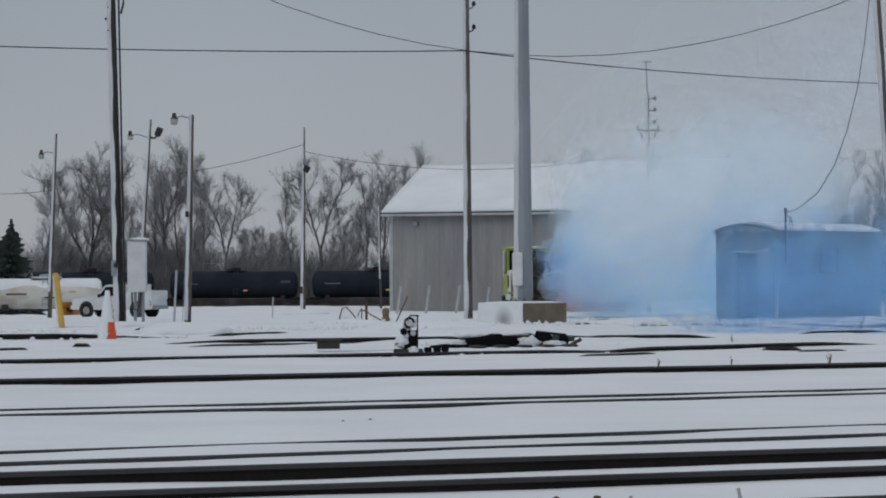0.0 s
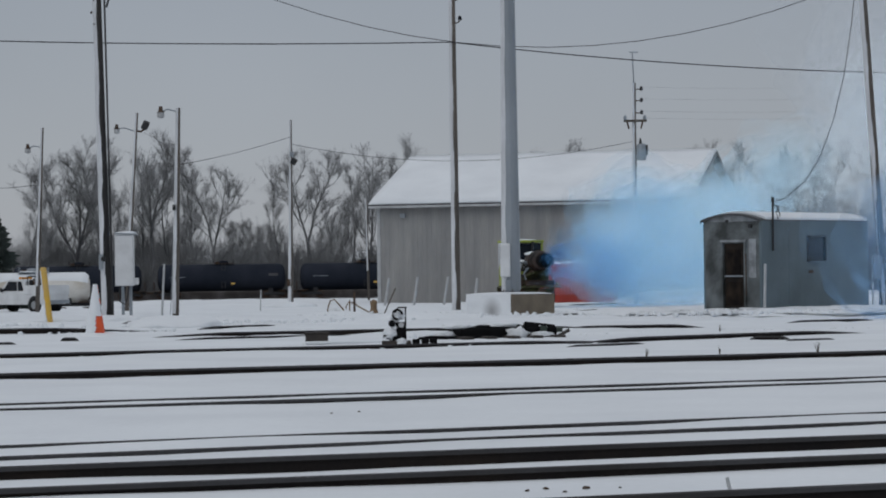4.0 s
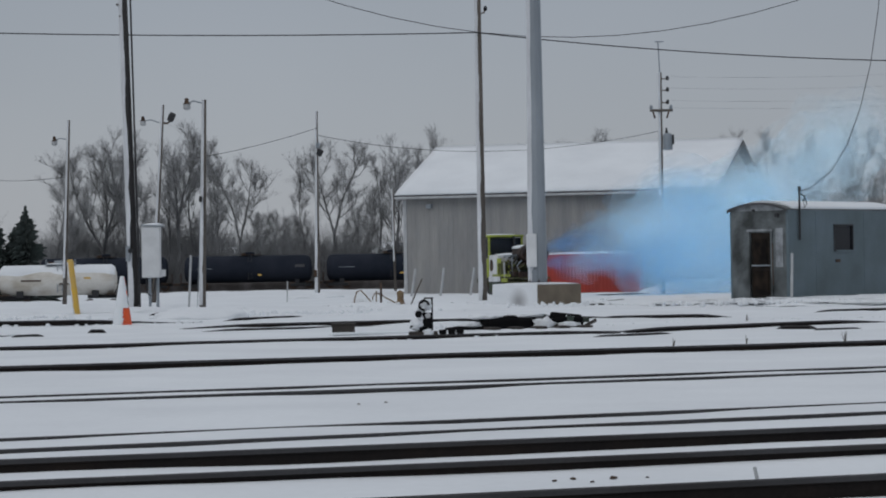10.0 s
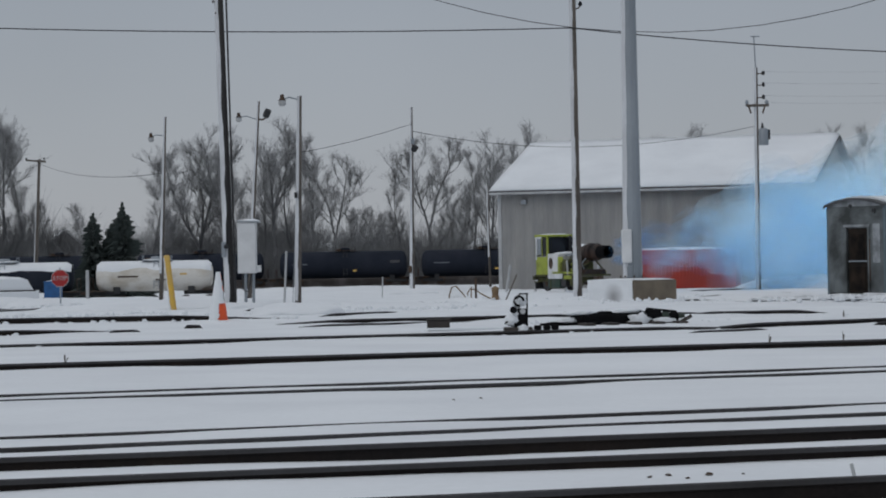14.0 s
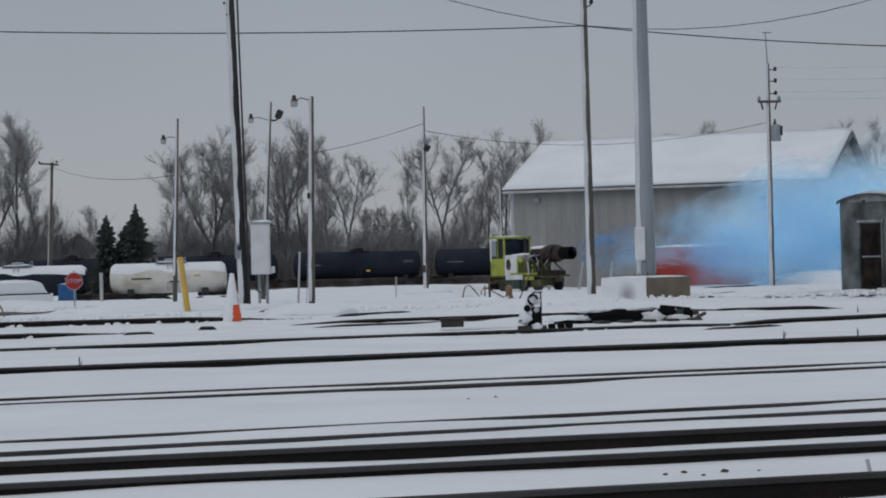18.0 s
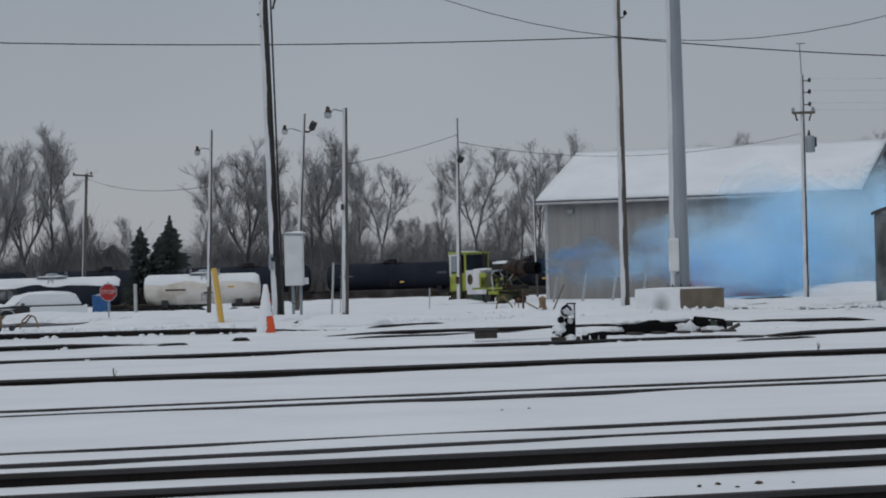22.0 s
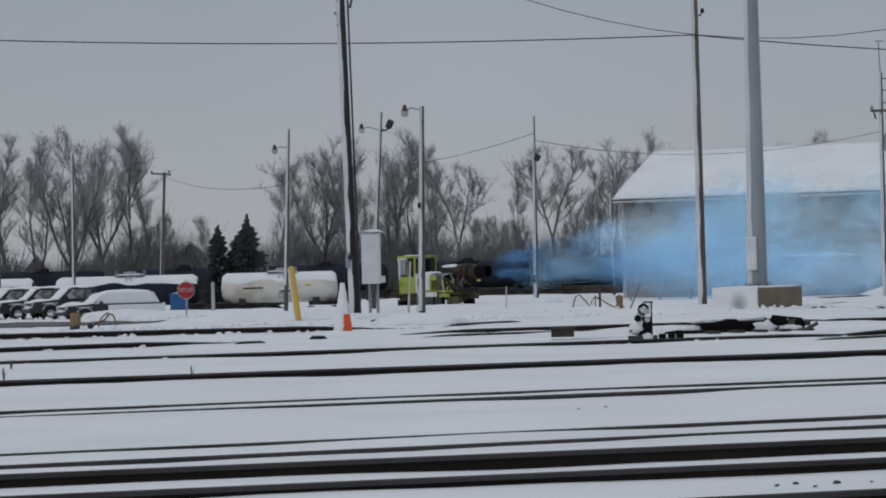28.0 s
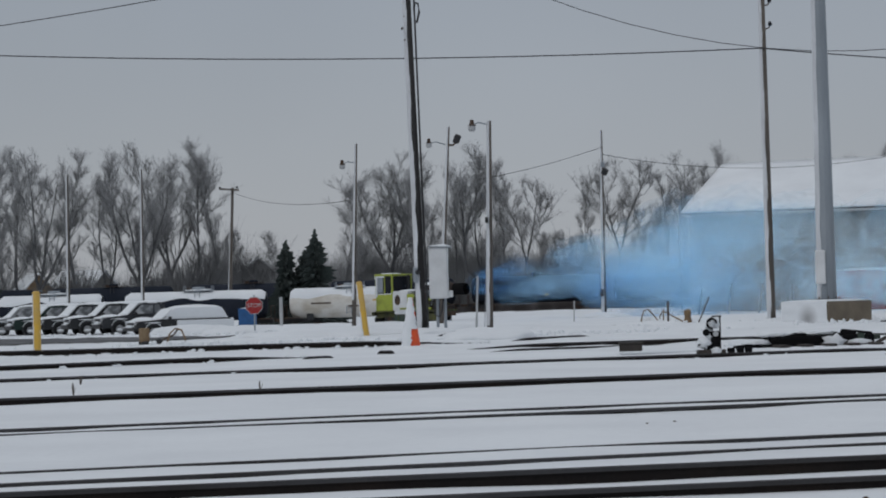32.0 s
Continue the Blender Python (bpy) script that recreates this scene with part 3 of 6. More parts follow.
def build_shack():
    w, L, h = 2.35, 6.6, 2.99
    # local x: along the long side from the near corner, local y: along the end wall
    e = thing("railcar_shack", pose(15.25, 82.0, 0.14, 0, 0, 45), "old blue-grey railcar body shack with arched roof", "shack")
    t = 0.08
    wx0, wx1, wz0, wz1 = 2.72, 3.92, 1.60, 2.52
    for a, b, lo, hi in ((0, wx0, 0, h), (wx1, L, 0, h), (wx0, wx1, 0, wz0), (wx0, wx1, wz1, h)):
        part("side_wall", box(((a + b) / 2, t / 2, (lo + hi) / 2), (b - a, t, hi - lo)), SHACKBLUE, e)
    part("back_wall", box((L / 2, w - t / 2, h / 2), (L, t, h)), SHACKBLUE, e)
    part("far_end_wall", box((L - t / 2, w / 2, h / 2), (t, w - 2 * t, h)), SHACKBLUE, e)
    d0, d1, dh = 0.70, 1.52, 2.26
    for a, b, lo, hi in ((t, d0, 0.1, h), (d1, w - t, 0.1, h), (d0, d1, dh, h)):
        part("end_wall", box((t / 2, (a + b) / 2, (lo + hi) / 2), (t, b - a, hi - lo)), SHACKEND, e)
    n = 16
    arc = [(w * i / n, h + 0.23 * math.sin(math.pi * i / n) ** 0.8) for i in range(n + 1)]
    swap = Matrix(((0, 1, 0, 0), (1, 0, 0, 0), (0, 0, 1, 0), (0, 0, 0, 1)))
    part("end_arch", slab(arc, t, swap), ALUM, e)
    part("far_end_arch", slab(arc, t, Matrix.Translation((L - t, 0, 0)) @ swap), SHACKBLUE, e)
    for name, lo, hi, x0, x1, material in (("roof", 0.0, 0.05, -0.10, L + 0.1, SHACKEND), ("roof_snow", 0.054, 0.12, 0.25, L - 0.02, SNOW)):
        ring = [(y + 0.0, z + hi) for y, z in arc] + [(y, z + lo) for y, z in reversed(arc)]
        part(name, slab(ring, x1 - x0, Matrix.Translation((x0, 0, 0)) @ swap), material, e)
    part("roof_lip", slab([(-0.03, h - 0.05)] + [(y * 1.02 - 0.02, z + 0.05) for y, z in arc] + [(w + 0.03, h - 0.05)] + [(y, z - 0.02) for y, z in reversed(arc)], 0.06, Matrix.Translation((-0.14, 0, 0)) @ swap), DARKTRIM, e)
    dark = part("door", box((0.05, (d0 + d1) / 2, dh / 2 + 0.05), (0.05, d1 - d0 - 0.06, dh - 0.1), 0.01), DOORBROWN, e, "dark brown torn screen door")
    part("door_window", box((0.015, (d0 + d1) / 2, 1.62), (0.02, 0.52, 0.86), 0.01), SCREEN, dark)
    part("door_panel", box((0.018, (d0 + d1) / 2, 0.58), (0.02, 0.6, 0.75), 0.02), SCREEN, dark)
    part("push_bar", box((0.0, (d0 + d1) / 2, 1.16), (0.05, 0.74, 0.05), 0.01), GALV, dark)
    for y in (d0 - 0.05, d1 + 0.05):
        part("door_frame", box((-0.02, y, dh / 2 + 0.05), (0.06, 0.07, dh), 0.01), SHACKEND, e)
    part("door_lintel", box((-0.02, (d0 + d1) / 2, dh + 0.08), (0.07, d1 - d0 + 0.24, 0.08), 0.01), ALUM, e)
    part("handrail", rod((-0.12, d0 - 0.16, 0.5), (-0.12, d0 - 0.16, 1.9), 0.018), RUST, e)
    part("marker_lamp", rod((-0.06, 0.42, h - 0.16), (0.02, 0.42, h - 0.16), 0.07, 0.07, 12), BLACK, e)
    part("marker_lamp", rod((-0.06, 1.36, h + 0.02), (0.02, 1.36, h + 0.02), 0.05, 0.05, 12), BLACK, e)
    part("end_patch", box((-0.012, 0.34, 1.75), (0.02, 0.30, 1.3), 0.005), ALUM, e, "pale scuffed metal sheet")
    part("corner_post", box((-0.01, 0.0, h / 2), (0.09, 0.09, h), 0.02), SHACKBLUE, e)
    win = part("window", box(((wx0 + wx1) / 2, t * 0.6, (wz0 + wz1) / 2), (wx1 - wx0 - 0.08, 0.02, wz1 - wz0 - 0.08)), GLASS, e)
    for a, b, lo, hi in ((wx0, wx0 + 0.05, wz0, wz1), (wx1 - 0.05, wx1, wz0, wz1), (wx0, wx1, wz0, wz0 + 0.05), (wx0, wx1, wz1 - 0.05, wz1)):
        part("window_frame", box(((a + b) / 2, 0.02, (lo + hi) / 2), (b - a, 0.09, hi - lo), 0.008), BLACK, win)
    part("window_sill", box(((wx0 + wx1) / 2 + 0.05, -0.03, wz0 + 0.02), (1.1, 0.08, 0.05), 0.01), SHACKBLUE, win)
    for x in (1.65, 4.6):
        part("panel_seam", box((x, -0.002, h / 2), (0.02, 0.006, h - 0.1)), SHACKBLUE, e)
    part("letter_plate", box((2.95, -0.01, 1.28), (0.28, 0.02, 0.10), 0.005), RUST, e)
    part("service_mast", rod((0.62, -0.06, 2.0), (0.62, -0.06, 3.65), 0.035), BLACK, e)
    part("mast_cap", rod((0.62, -0.06, 3.62), (0.62, -0.06, 3.78), 0.06, 0.05), BLACK, e)
    part("service_loop", pipe([(0.64, -0.08, 3.55), (0.85, -0.1, 3.45), (1.0, -0.1, 3.2), (0.86, -0.1, 3.08), (0.78, -0.1, 3.3), (0.92, -0.1, 3.5)], 0.018), CABLE, e)


build_shack()
heap = part("snow_bank", lump((17.2, 83.6, -0.05), (6.2, 4.2, 0.30), 11, 5, 0.25, 2.2), SNOW, smooth=True)
tagged(heap, "ploughed snow bank under the shack", "snow bank")
st = thing("marker_stake", pose(15.19, 81.2, 0.15, 0, 1.5, 0), "white fibreglass marker stake beside the shack", "stake", "marker stakes")
part("stake", rod((0, 0, -0.1), (0, 0, 1.55), 0.05, 0.045), TRIM, st)


# ---- overhead cables ----
def cable(name, p, q, sag, r, label):
    p, q = Vector(p), Vector(q)
    pts = [p.lerp(q, i / 24) - Vector((0, 0, 4 * sag * (i / 24) * (1 - i / 24))) for i in range(25)]
    return tagged(part(name, pipe(pts, r, 5), CABLE), label, "cable", "overhead cables")


cable("overhead_cable", (6.5, 106.8, 11.47), (-55.0, 106.8, 14.85), 1.02, 0.026, "black overhead power cable")
cable("overhead_cable", (6.5, 106.8, 11.47), (42.0, 106.8, 10.2), 0.79, 0.026, "black overhead power cable")
cable("overhead_cable", (-12.0, 100.0, 18.6), (32.0, 100.0, 18.6), 8.0, 0.016, "thin sagging overhead cable")
cable("overhead_cable", (-7.25, 89.5, 13.9), (-52.0, 92.0, 10.8), 1.27, 0.018, "thin sagging overhead cable")
cable("overhead_cable", (-7.25, 89.5, 14.1), (30.0, 120.0, 15.5), 0.9, 0.010, "faint thin overhead cable")
tagged(part("service_cable", pipe([(15.72, 82.4, 3.75), (16.1, 82.2, 3.88), (16.75, 82.0, 4.42), (17.3, 82.0, 5.3), (17.75, 82.0, 6.5), (18.12, 82.0, 7.95), (18.4, 82.0, 9.7), (18.6, 82.0, 11.5), (18.8, 82.0, 14.0)], 0.013, 5), CABLE), "service cable drooping to the shack", "cable", "overhead cables")
cable("thin_cable", (-0.55, 139.9, 9.3), (-7.5, 141.0, 7.75), 0.15, 0.014, "thin service cable between yard poles")
cable("thin_cable", (-0.55, 139.9, 8.9), (17.63, 131.0, 8.4), 1.0, 0.013, "thin service cable between yard poles")
cable("thin_cable", (-30.7, 200.0, 9.9), (-12.7, 122.1, 6.1), 0.55, 0.015, "thin service cable between yard poles")
for z in (12.25, 11.6, 10.9, 10.5):
    cable("power_line", (18.07, 130.95, 0.936 * z - 0.2), (60.0, 132.0, z + 2.4), 1.2, 0.003, "faint thin power line")


# ---- tank cars ----
# ballast brown, darkened for the shade beneath the far tank cars
SHADEBALLAST = mat("brown_ballast_with_shade", (0.055, 0.048, 0.046), 0.9, col2=(0.13, 0.12, 0.12), scale=0.5, fine=6, lo=0.45, hi=0.75)


def build_tank_car(m, length, r, material, label, snow, sill_z=0.95, group="tank cars"):
    """A tank car along local x; z = 0 is the rail."""
    e = thing("tank_car", m, label, "tank car", group)
    zc = sill_z + r
    half = length / 2
    prof = [(0, -half), (r * 0.55, -half + 0.06), (r * 0.85, -half + 0.22), (r * 0.97, -half + 0.45), (r, -half + 0.75), (r, half - 0.75), (r * 0.97, half - 0.45), (r * 0.85, half - 0.22), (r * 0.55, half - 0.06), (0, half)]
    turn = Matrix.Translation((0, 0, zc)) @ pose(0, 0, 0, 0, 90, 0)
    part("tank", lathe(prof, 32, turn), material, e, smooth=True)
    if snow:
        bm = bmesh.new()
        n, k = 14, 30
        rows = []
        for i in range(k + 1):
            x = -half + 0.12 + (length - 0.24) * i / k
            rr = r * min(1.0, 0.80 + 0.25 * min(i, k - i))
            row = []
            for j in range(n + 1):
                spread = 66 + 22 * noise.noise(Vector((x * 0.6, j * 0.1, 3)))
                a = radians(90 + spread * (2 * j / n - 1))
                q = rr + (0.05 if 0 < j < n else -0.01)
                row.append(bm.verts.new((x, q * math.cos(a), zc + q * math.sin(a))))
            rows.append(row)
        for a, b in zip(rows, rows[1:]):
            for j in range(n):
                bm.faces.new((a[j], a[j + 1], b[j + 1], b[j]))
        part("roof_snow", bm, SNOW, e, smooth=True)
    part("dome", lathe([(0.5, -0.1), (0.5, 0.28), (0.42, 0.36), (0, 0.38)], 16, Matrix.Translation((0.2, 0, zc + r))), material if not snow else GALV, e)
    part("valve_bonnet", box((-0.5, 0, zc + r + 0.14), (0.4, 0.3, 0.26), 0.04), RUST, e)
    part("platform", box((0.2, 0, zc + r + 0.08), (2.2, 1.3, 0.05)), RUST if not snow else GALV, e)
    for x in (-0.85, 1.25):
        part("platform_rail", pipe([(x, -0.62, zc + r + 0.1), (x, -0.62, zc + r + 0.42), (x, 0.62, zc + r + 0.42), (x, 0.62, zc + r + 0.1)], 0.025, 5), GALV if snow else BLACK, e)
    for dx in (0.02, 0.38):
        part("ladder_stile", rod((dx, -r - 0.05, zc - r * 0.8), (dx, -r * 0.75, zc + r), 0.03, 0.03, 6), GALV if snow else BLACK, e)
    for k in range(6):
        f = (k + 0.5) / 6
        part("ladder_rung", rod((0.02, -r - 0.05 + (r * 0.25 + 0.05) * f, zc - r * 0.8 + r * 1.8 * f), (0.38, -r - 0.05 + (r * 0.25 + 0.05) * f, zc - r * 0.8 + r * 1.8 * f), 0.02, 0.02, 5), GALV if snow else BLACK, e)
    if snow:
        part("platform_snow", lump((0.2, 0, zc + r + 0.10), (1.1, 0.62, 0.12), 3, 2), SNOW, e, smooth=True)
    for s in (-1, 1):
        part("stub_sill", box((s * (half - 0.9), 0, sill_z - 0.12), (2.6, 0.34, 0.28), 0.02), BLACK, e)
        part("walkway", box((s * (half - 0.2), 0, sill_z + 0.05), (1.2, 2.6, 0.06)), RUST, e)
        part("end_rail", pipe([(s * (half + 0.35), -1.25, sill_z), (s * (half + 0.35), -1.25, sill_z + 1.0), (s * (half + 0.35), 1.25, sill_z + 1.0), (s * (half + 0.35), 1.25, sill_z)], 0.03, 5), RUST, e)
        part("saddle", box((s * (half - 1.6), 0, sill_z + 0.1), (0.5, 1.7, 0.5), 0.05), BLACK, e)
        part("coupler", box((s * (half + 0.75), 0, sill_z - 0.1), (0.6, 0.22, 0.24), 0.04), RUST, e)
        bogie = part("bogie", box((s * (half - 1.2), -0.95, 0.5), (2.2, 0.16, 0.3), 0.06), BLACK, e)
        part("bogie_frame", box((s * (half - 1.2), 0.95, 0.5), (2.2, 0.16, 0.3), 0.06), BLACK, bogie)
        for dx in (-0.85, 0.85):
            for y in (-0.75, 0.75):
                part("wheel", rod((s * (half - 1.2) + dx, y - 0.06, 0.42), (s * (half - 1.2) + dx, y + 0.06, 0.42), 0.42, 0.42, 20), RUST, bogie)
    return e


for x, half_len in ((-20.0, 9.0), (-31.4, 11.1), (-42.4, 8.3), (-54.0, 11.0)):
    pale = x > -25
    e = build_tank_car(pose(x, 185.0, -1.45, 0, 0, 1.5), half_len - 0.3, 1.10, WHITETANK if pale else BLACKTANK, "dirty white tank car with a snow-covered top" if pale else "dark tank car with a thick snow-covered top", True, 1.15)
    for k, (dx, dz, w) in enumerate(() if not pale else ((-1.9, 1.75, 1.5), (0.7, 1.5, 1.1), (2.2, 1.9, 0.5))):
        part("stencil", box((dx, -1.075 - 0.02 * (dz > 1.7), dz + 0.5), (w, 0.03, 0.12), 0, (-4, 0, 0)), RUST if k != 2 else YELLOW, e)
for x in (6.45, -8.45, -23.5, -38.5, -53.5, -68.5):
    e = build_tank_car(pose(x, 262.0, -0.84, 0, 0, 1.0), 13.4, 1.42, BLACKTANK, "black tank car standing below bare trees", False, 0.80)
    part("stencil", box((-4.6, -1.40, 2.25), (1.6, 0.03, 0.14)), GALV, e)
    part("placard", box((1.2, -1.31, 1.65), (0.42, 0.03, 0.3), 0, (-20, 0, 0)), YELLOW, e)
    part("stencil", box((5.4, -1.42, 2.5), (1.0, 0.03, 0.26)), DARKTRIM, e)
bm = box((-30, 261.5, -0.98), (115, 5.0, 0.30), 0.1)
# added bank behind the cars; its dark colour fills in the shadow under them
box((-30, 268.6, -0.70), (125, 5.0, 1.3), 0.3, bm=bm)
bed = part("track_bed_and_shade_bank", bm, SHADEBALLAST)
tagged(bed, "dark ballast bed under the far tank cars, with an added bank for their shade", "track bed", kind="structure")


# ---- trees ----
def branch_mesh(seed, height, wide, stems, fork, trunk):
    """A bare tree: a trunk that forks into rising stems, each with side limbs, branches and fine twigs."""
    rnd = random.Random(seed)
    verts, limbs, fine = [], [], []

    def tube(pts, r0, r1, n, out):
        k = len(verts)
        last = len(pts) - 1
        for i, c in enumerate(pts):
            d = pts[min(i + 1, last)] - pts[max(i - 1, 0)]
            quat = d.to_track_quat("Z", "Y")
            r = r0 + (r1 - r0) * i / last
            for a in range(n):
                verts.append(tuple(c + quat @ Vector((r * math.cos(2 * math.pi * a / n), r * math.sin(2 * math.pi * a / n), 0))))
        for i in range(last):
            for a in range(n):
                b = (a + 1) % n
                out.append((k + i * n + a, k + i * n + b, k + (i + 1) * n + b, k + (i + 1) * n + a))

    def grow(p, d, length, n, wob, rise):
        pts = [p.copy()]
        for i in range(n):
            d = (d + Vector((rnd.uniform(-wob, wob), rnd.uniform(-wob, wob), rise + rnd.uniform(-0.5, 0.5) * wob))).normalized()
            pts.append(pts[-1] + d * length / n)
        return pts

    def spread(d, up):
        a = rnd.uniform(0, 6.283)
        side = Vector((math.cos(a), math.sin(a), 0))
        side = (side - d * side.dot(d)).normalized()
        return (d * up + side).normalized()

    def on(pts, f):
        g = f * (len(pts) - 1)
        i = min(int(g), len(pts) - 2)
        return pts[i].lerp(pts[i + 1], g - i), (pts[i + 1] - pts[i]).normalized()

    def twigs(pts, count, size):
        for i in range(count):
            p, d = on(pts, rnd.uniform(0.15, 1.0))
            w = grow(p, spread(d, rnd.uniform(1.0, 2.4)), size * rnd.uniform(0.6, 1.4), 2, 0.22, 0.28)
            tube(w, 0.014, 0.007, 3, fine)
            for g in range(2):
                q, e = on(w, rnd.uniform(0.3, 0.9))
                tube([q, q + spread(e, 1.1) * size * rnd.uniform(0.3, 0.6)], 0.011, 0.007, 3, fine)

    def bough(p, d, length, r):
        pts = grow(p, d, length, 5, 0.16, 0.16)
        tube(pts, r, max(0.014, r * 0.25), 5, limbs)
        twigs(pts, int(7 + length * 1.9), 1.0)
        for i in range(int(2 + length * 1.1)):
            q, e = on(pts, rnd.uniform(0.3, 1.0))
            sub = grow(q, spread(e, rnd.uniform(1.2, 2.2)), length * rnd.uniform(0.3, 0.6), 3, 0.18, 0.18)
            tube(sub, max(0.018, r * 0.4), 0.011, 3, limbs)
            twigs(sub, 8, 1.0)

    f = height * fork
    base = grow(Vector((0, 0, -0.4)), Vector((rnd.uniform(-0.12, 0.12), 0, 1)).normalized(), f + 0.4, 4, 0.05, 0.05)
    tube(base, trunk * 1.2, trunk * 0.9, 8, limbs)
    a0 = rnd.uniform(0, 6.283)
    for i in range(stems):
        a = a0 + 6.283 * i / stems + rnd.uniform(-0.4, 0.4)
        lean = rnd.uniform(0.25, 0.5) * (wide / height) * 3.2 if stems > 1 else 0.04
        d = Vector((math.cos(a) * lean, math.sin(a) * lean, 1)).normalized()
        tall = (height - f) * (1.0 if i == 0 else rnd.uniform(0.78, 0.98))
        pts = grow(base[-1], d, tall * 1.03, 9, 0.13, 0.06)
        r = trunk * (0.85 if stems == 1 else 0.68)
        tube(pts, r, 0.022, 7, limbs)
        twigs(pts[6:], 16, 0.8)
        n = int(13 + 3 * (stems == 1))
        for b in range(n):
            g = 0.10 + 0.86 * (b + rnd.random()) / n
            p, e = on(pts, g)
            reach = wide * (0.30 + 0.75 * math.sin(math.pi * min(0.25 + 0.75 * g, 1.0)) ** 0.8) * rnd.uniform(0.45, 1.05)
            bough(p, spread(e, rnd.uniform(0.9, 1.8)), reach, max(0.03, r * (1 - g) * 0.5))
    top = max(v[2] for v in verts)
    k = height / top
    return [(x, y, z * k) for x, y, z in verts], limbs, fine


def build_trees():
    protos = []
    for s, (h, wide, stems, fork, trunk) in enumerate([(18, 4.3, 2, 0.28, 0.23), (18, 3.8, 1, 0.30, 0.21), (18, 4.8, 3, 0.20, 0.24), (18, 4.2, 2, 0.18, 0.21), (18, 4.6, 3, 0.26, 0.22), (16, 3.9, 2, 0.40, 0.17), (14, 2.9, 1, 0.22, 0.12)]):
        v, limbs, twigs = branch_mesh(40 + s, h, wide, stems, fork, trunk)
        meshes = []
        for nm, ff, material in (("trunk", limbs, BRANCH), ("crown", twigs, TWIG)):
            used = sorted({i for q in ff for i in q})
            idx = {i: k for k, i in enumerate(used)}
            me = bpy.data.meshes.new(nm)
            me.from_pydata([v[i] for i in used], [], [tuple(idx[i] for i in q) for q in ff])
            me.materials.append(material)
            meshes.append(me)
        protos.append((h, meshes))
    rnd = random.Random(7)
    # x and height of the top over the rails, both at y = 280, width and kind
    spots = [(-82, 19, 1.1, 2), (-77, 18.5, 1.0, 0), (-72, 19.5, 1.1, 4), (-68.4, 19.6, 1.0, 3), (-65.6, 19.3, 1.1, 2), (-61.3, 19.2, 1.0, 1), (-57.6, 18.6, 1.0, 3), (-53.8, 19.2, 1.15, 2), (-50.1, 19.8, 1.1, 4), (-47.3, 20.0, 0.9, 1), (-45.2, 18.4, 0.8, 6), (-42.0, 9.5, 1.0, 6), (-37.5, 9.0, 1.0, 6),
             (-30.6, 14.3, 0.9, 6), (-28.8, 11.5, 1.0, 6), (-25.4, 17.4, 1.25, 4), (-22.8, 17.7, 1.05, 0), (-20.4, 15.2, 0.9, 6), (-18.0, 15.5, 0.9, 1), (-16.4, 18.6, 1.1, 0), (-14.6, 18.2, 0.95, 3), (-12.7, 16.5, 0.85, 1), (-10.3, 14.6, 1.05, 5), (-6.5, 8.0, 1.2, 6), (-2.2, 12.6, 0.8, 6), (0.9, 16.6, 1.1, 5), (4.2, 11.0, 0.9, 6), (5.6, 14.6, 0.8, 1), (7.9, 16.7, 1.1, 0), (10.6, 15.4, 0.8, 1), (13.6, 17.7, 1.0, 2), (17.0, 13.0, 1.0, 1), (26.4, 16.9, 1.2, 4), (33, 14.0, 1.0, 1), (40.5, 13.5, 0.9, 6), (44.6, 16.0, 0.9, 1), (47.5, 16.6, 1.0, 0), (51.6, 16.8, 1.1, 2), (54.3, 16.4, 0.9, 3), (57.8, 16.8, 1.1, 4), (62, 17.2, 1.1, 2), (66, 17, 1.0, 0), (71, 16, 1.1, 3)]
    for i, (x, top, wide, kind) in enumerate(spots):
        k = rnd.uniform(0.982, 1.05)
        ph, meshes = protos[kind]
        z = ground_z(x * k, 280 * k) - 0.1
        label = "tall leafless deciduous tree with rising limbs and fine twigs" if top > 13 else "slim young leafless tree above the undergrowth"
        e = thing("bare_tree", pose(x * k, 280 * k, z, 0, 0, rnd.uniform(0, 360)), label, "tree", "bare trees")
        sc = (1.5 + (top - 1.5) * k - z) / ph
        e.scale = (sc * wide, sc * wide, sc)
        for me in meshes:
            o = new(me.name, me)
            o.parent = e
    # a second, lower row behind
    for i in range(34):
        x = -92 + 4.9 * i + rnd.uniform(-1.8, 1.8)
        if -48 < x < -33:
            continue
        y, h = rnd.uniform(302, 322), rnd.uniform(9.5, 13.5)
        ph, meshes = protos[(0, 3, 5, 4, 2)[i % 5]]
        e = thing("bare_tree", pose(x, y, ground_z(x, y) - 0.1, 0, 0, rnd.uniform(0, 360)), "lower leafless tree deep in the grey woods", "tree", "bare trees")
        e.scale = (1.05 * h / ph, 1.05 * h / ph, h / ph)
        for me in meshes:
            o = new(me.name, me)
            o.parent = e


build_trees()


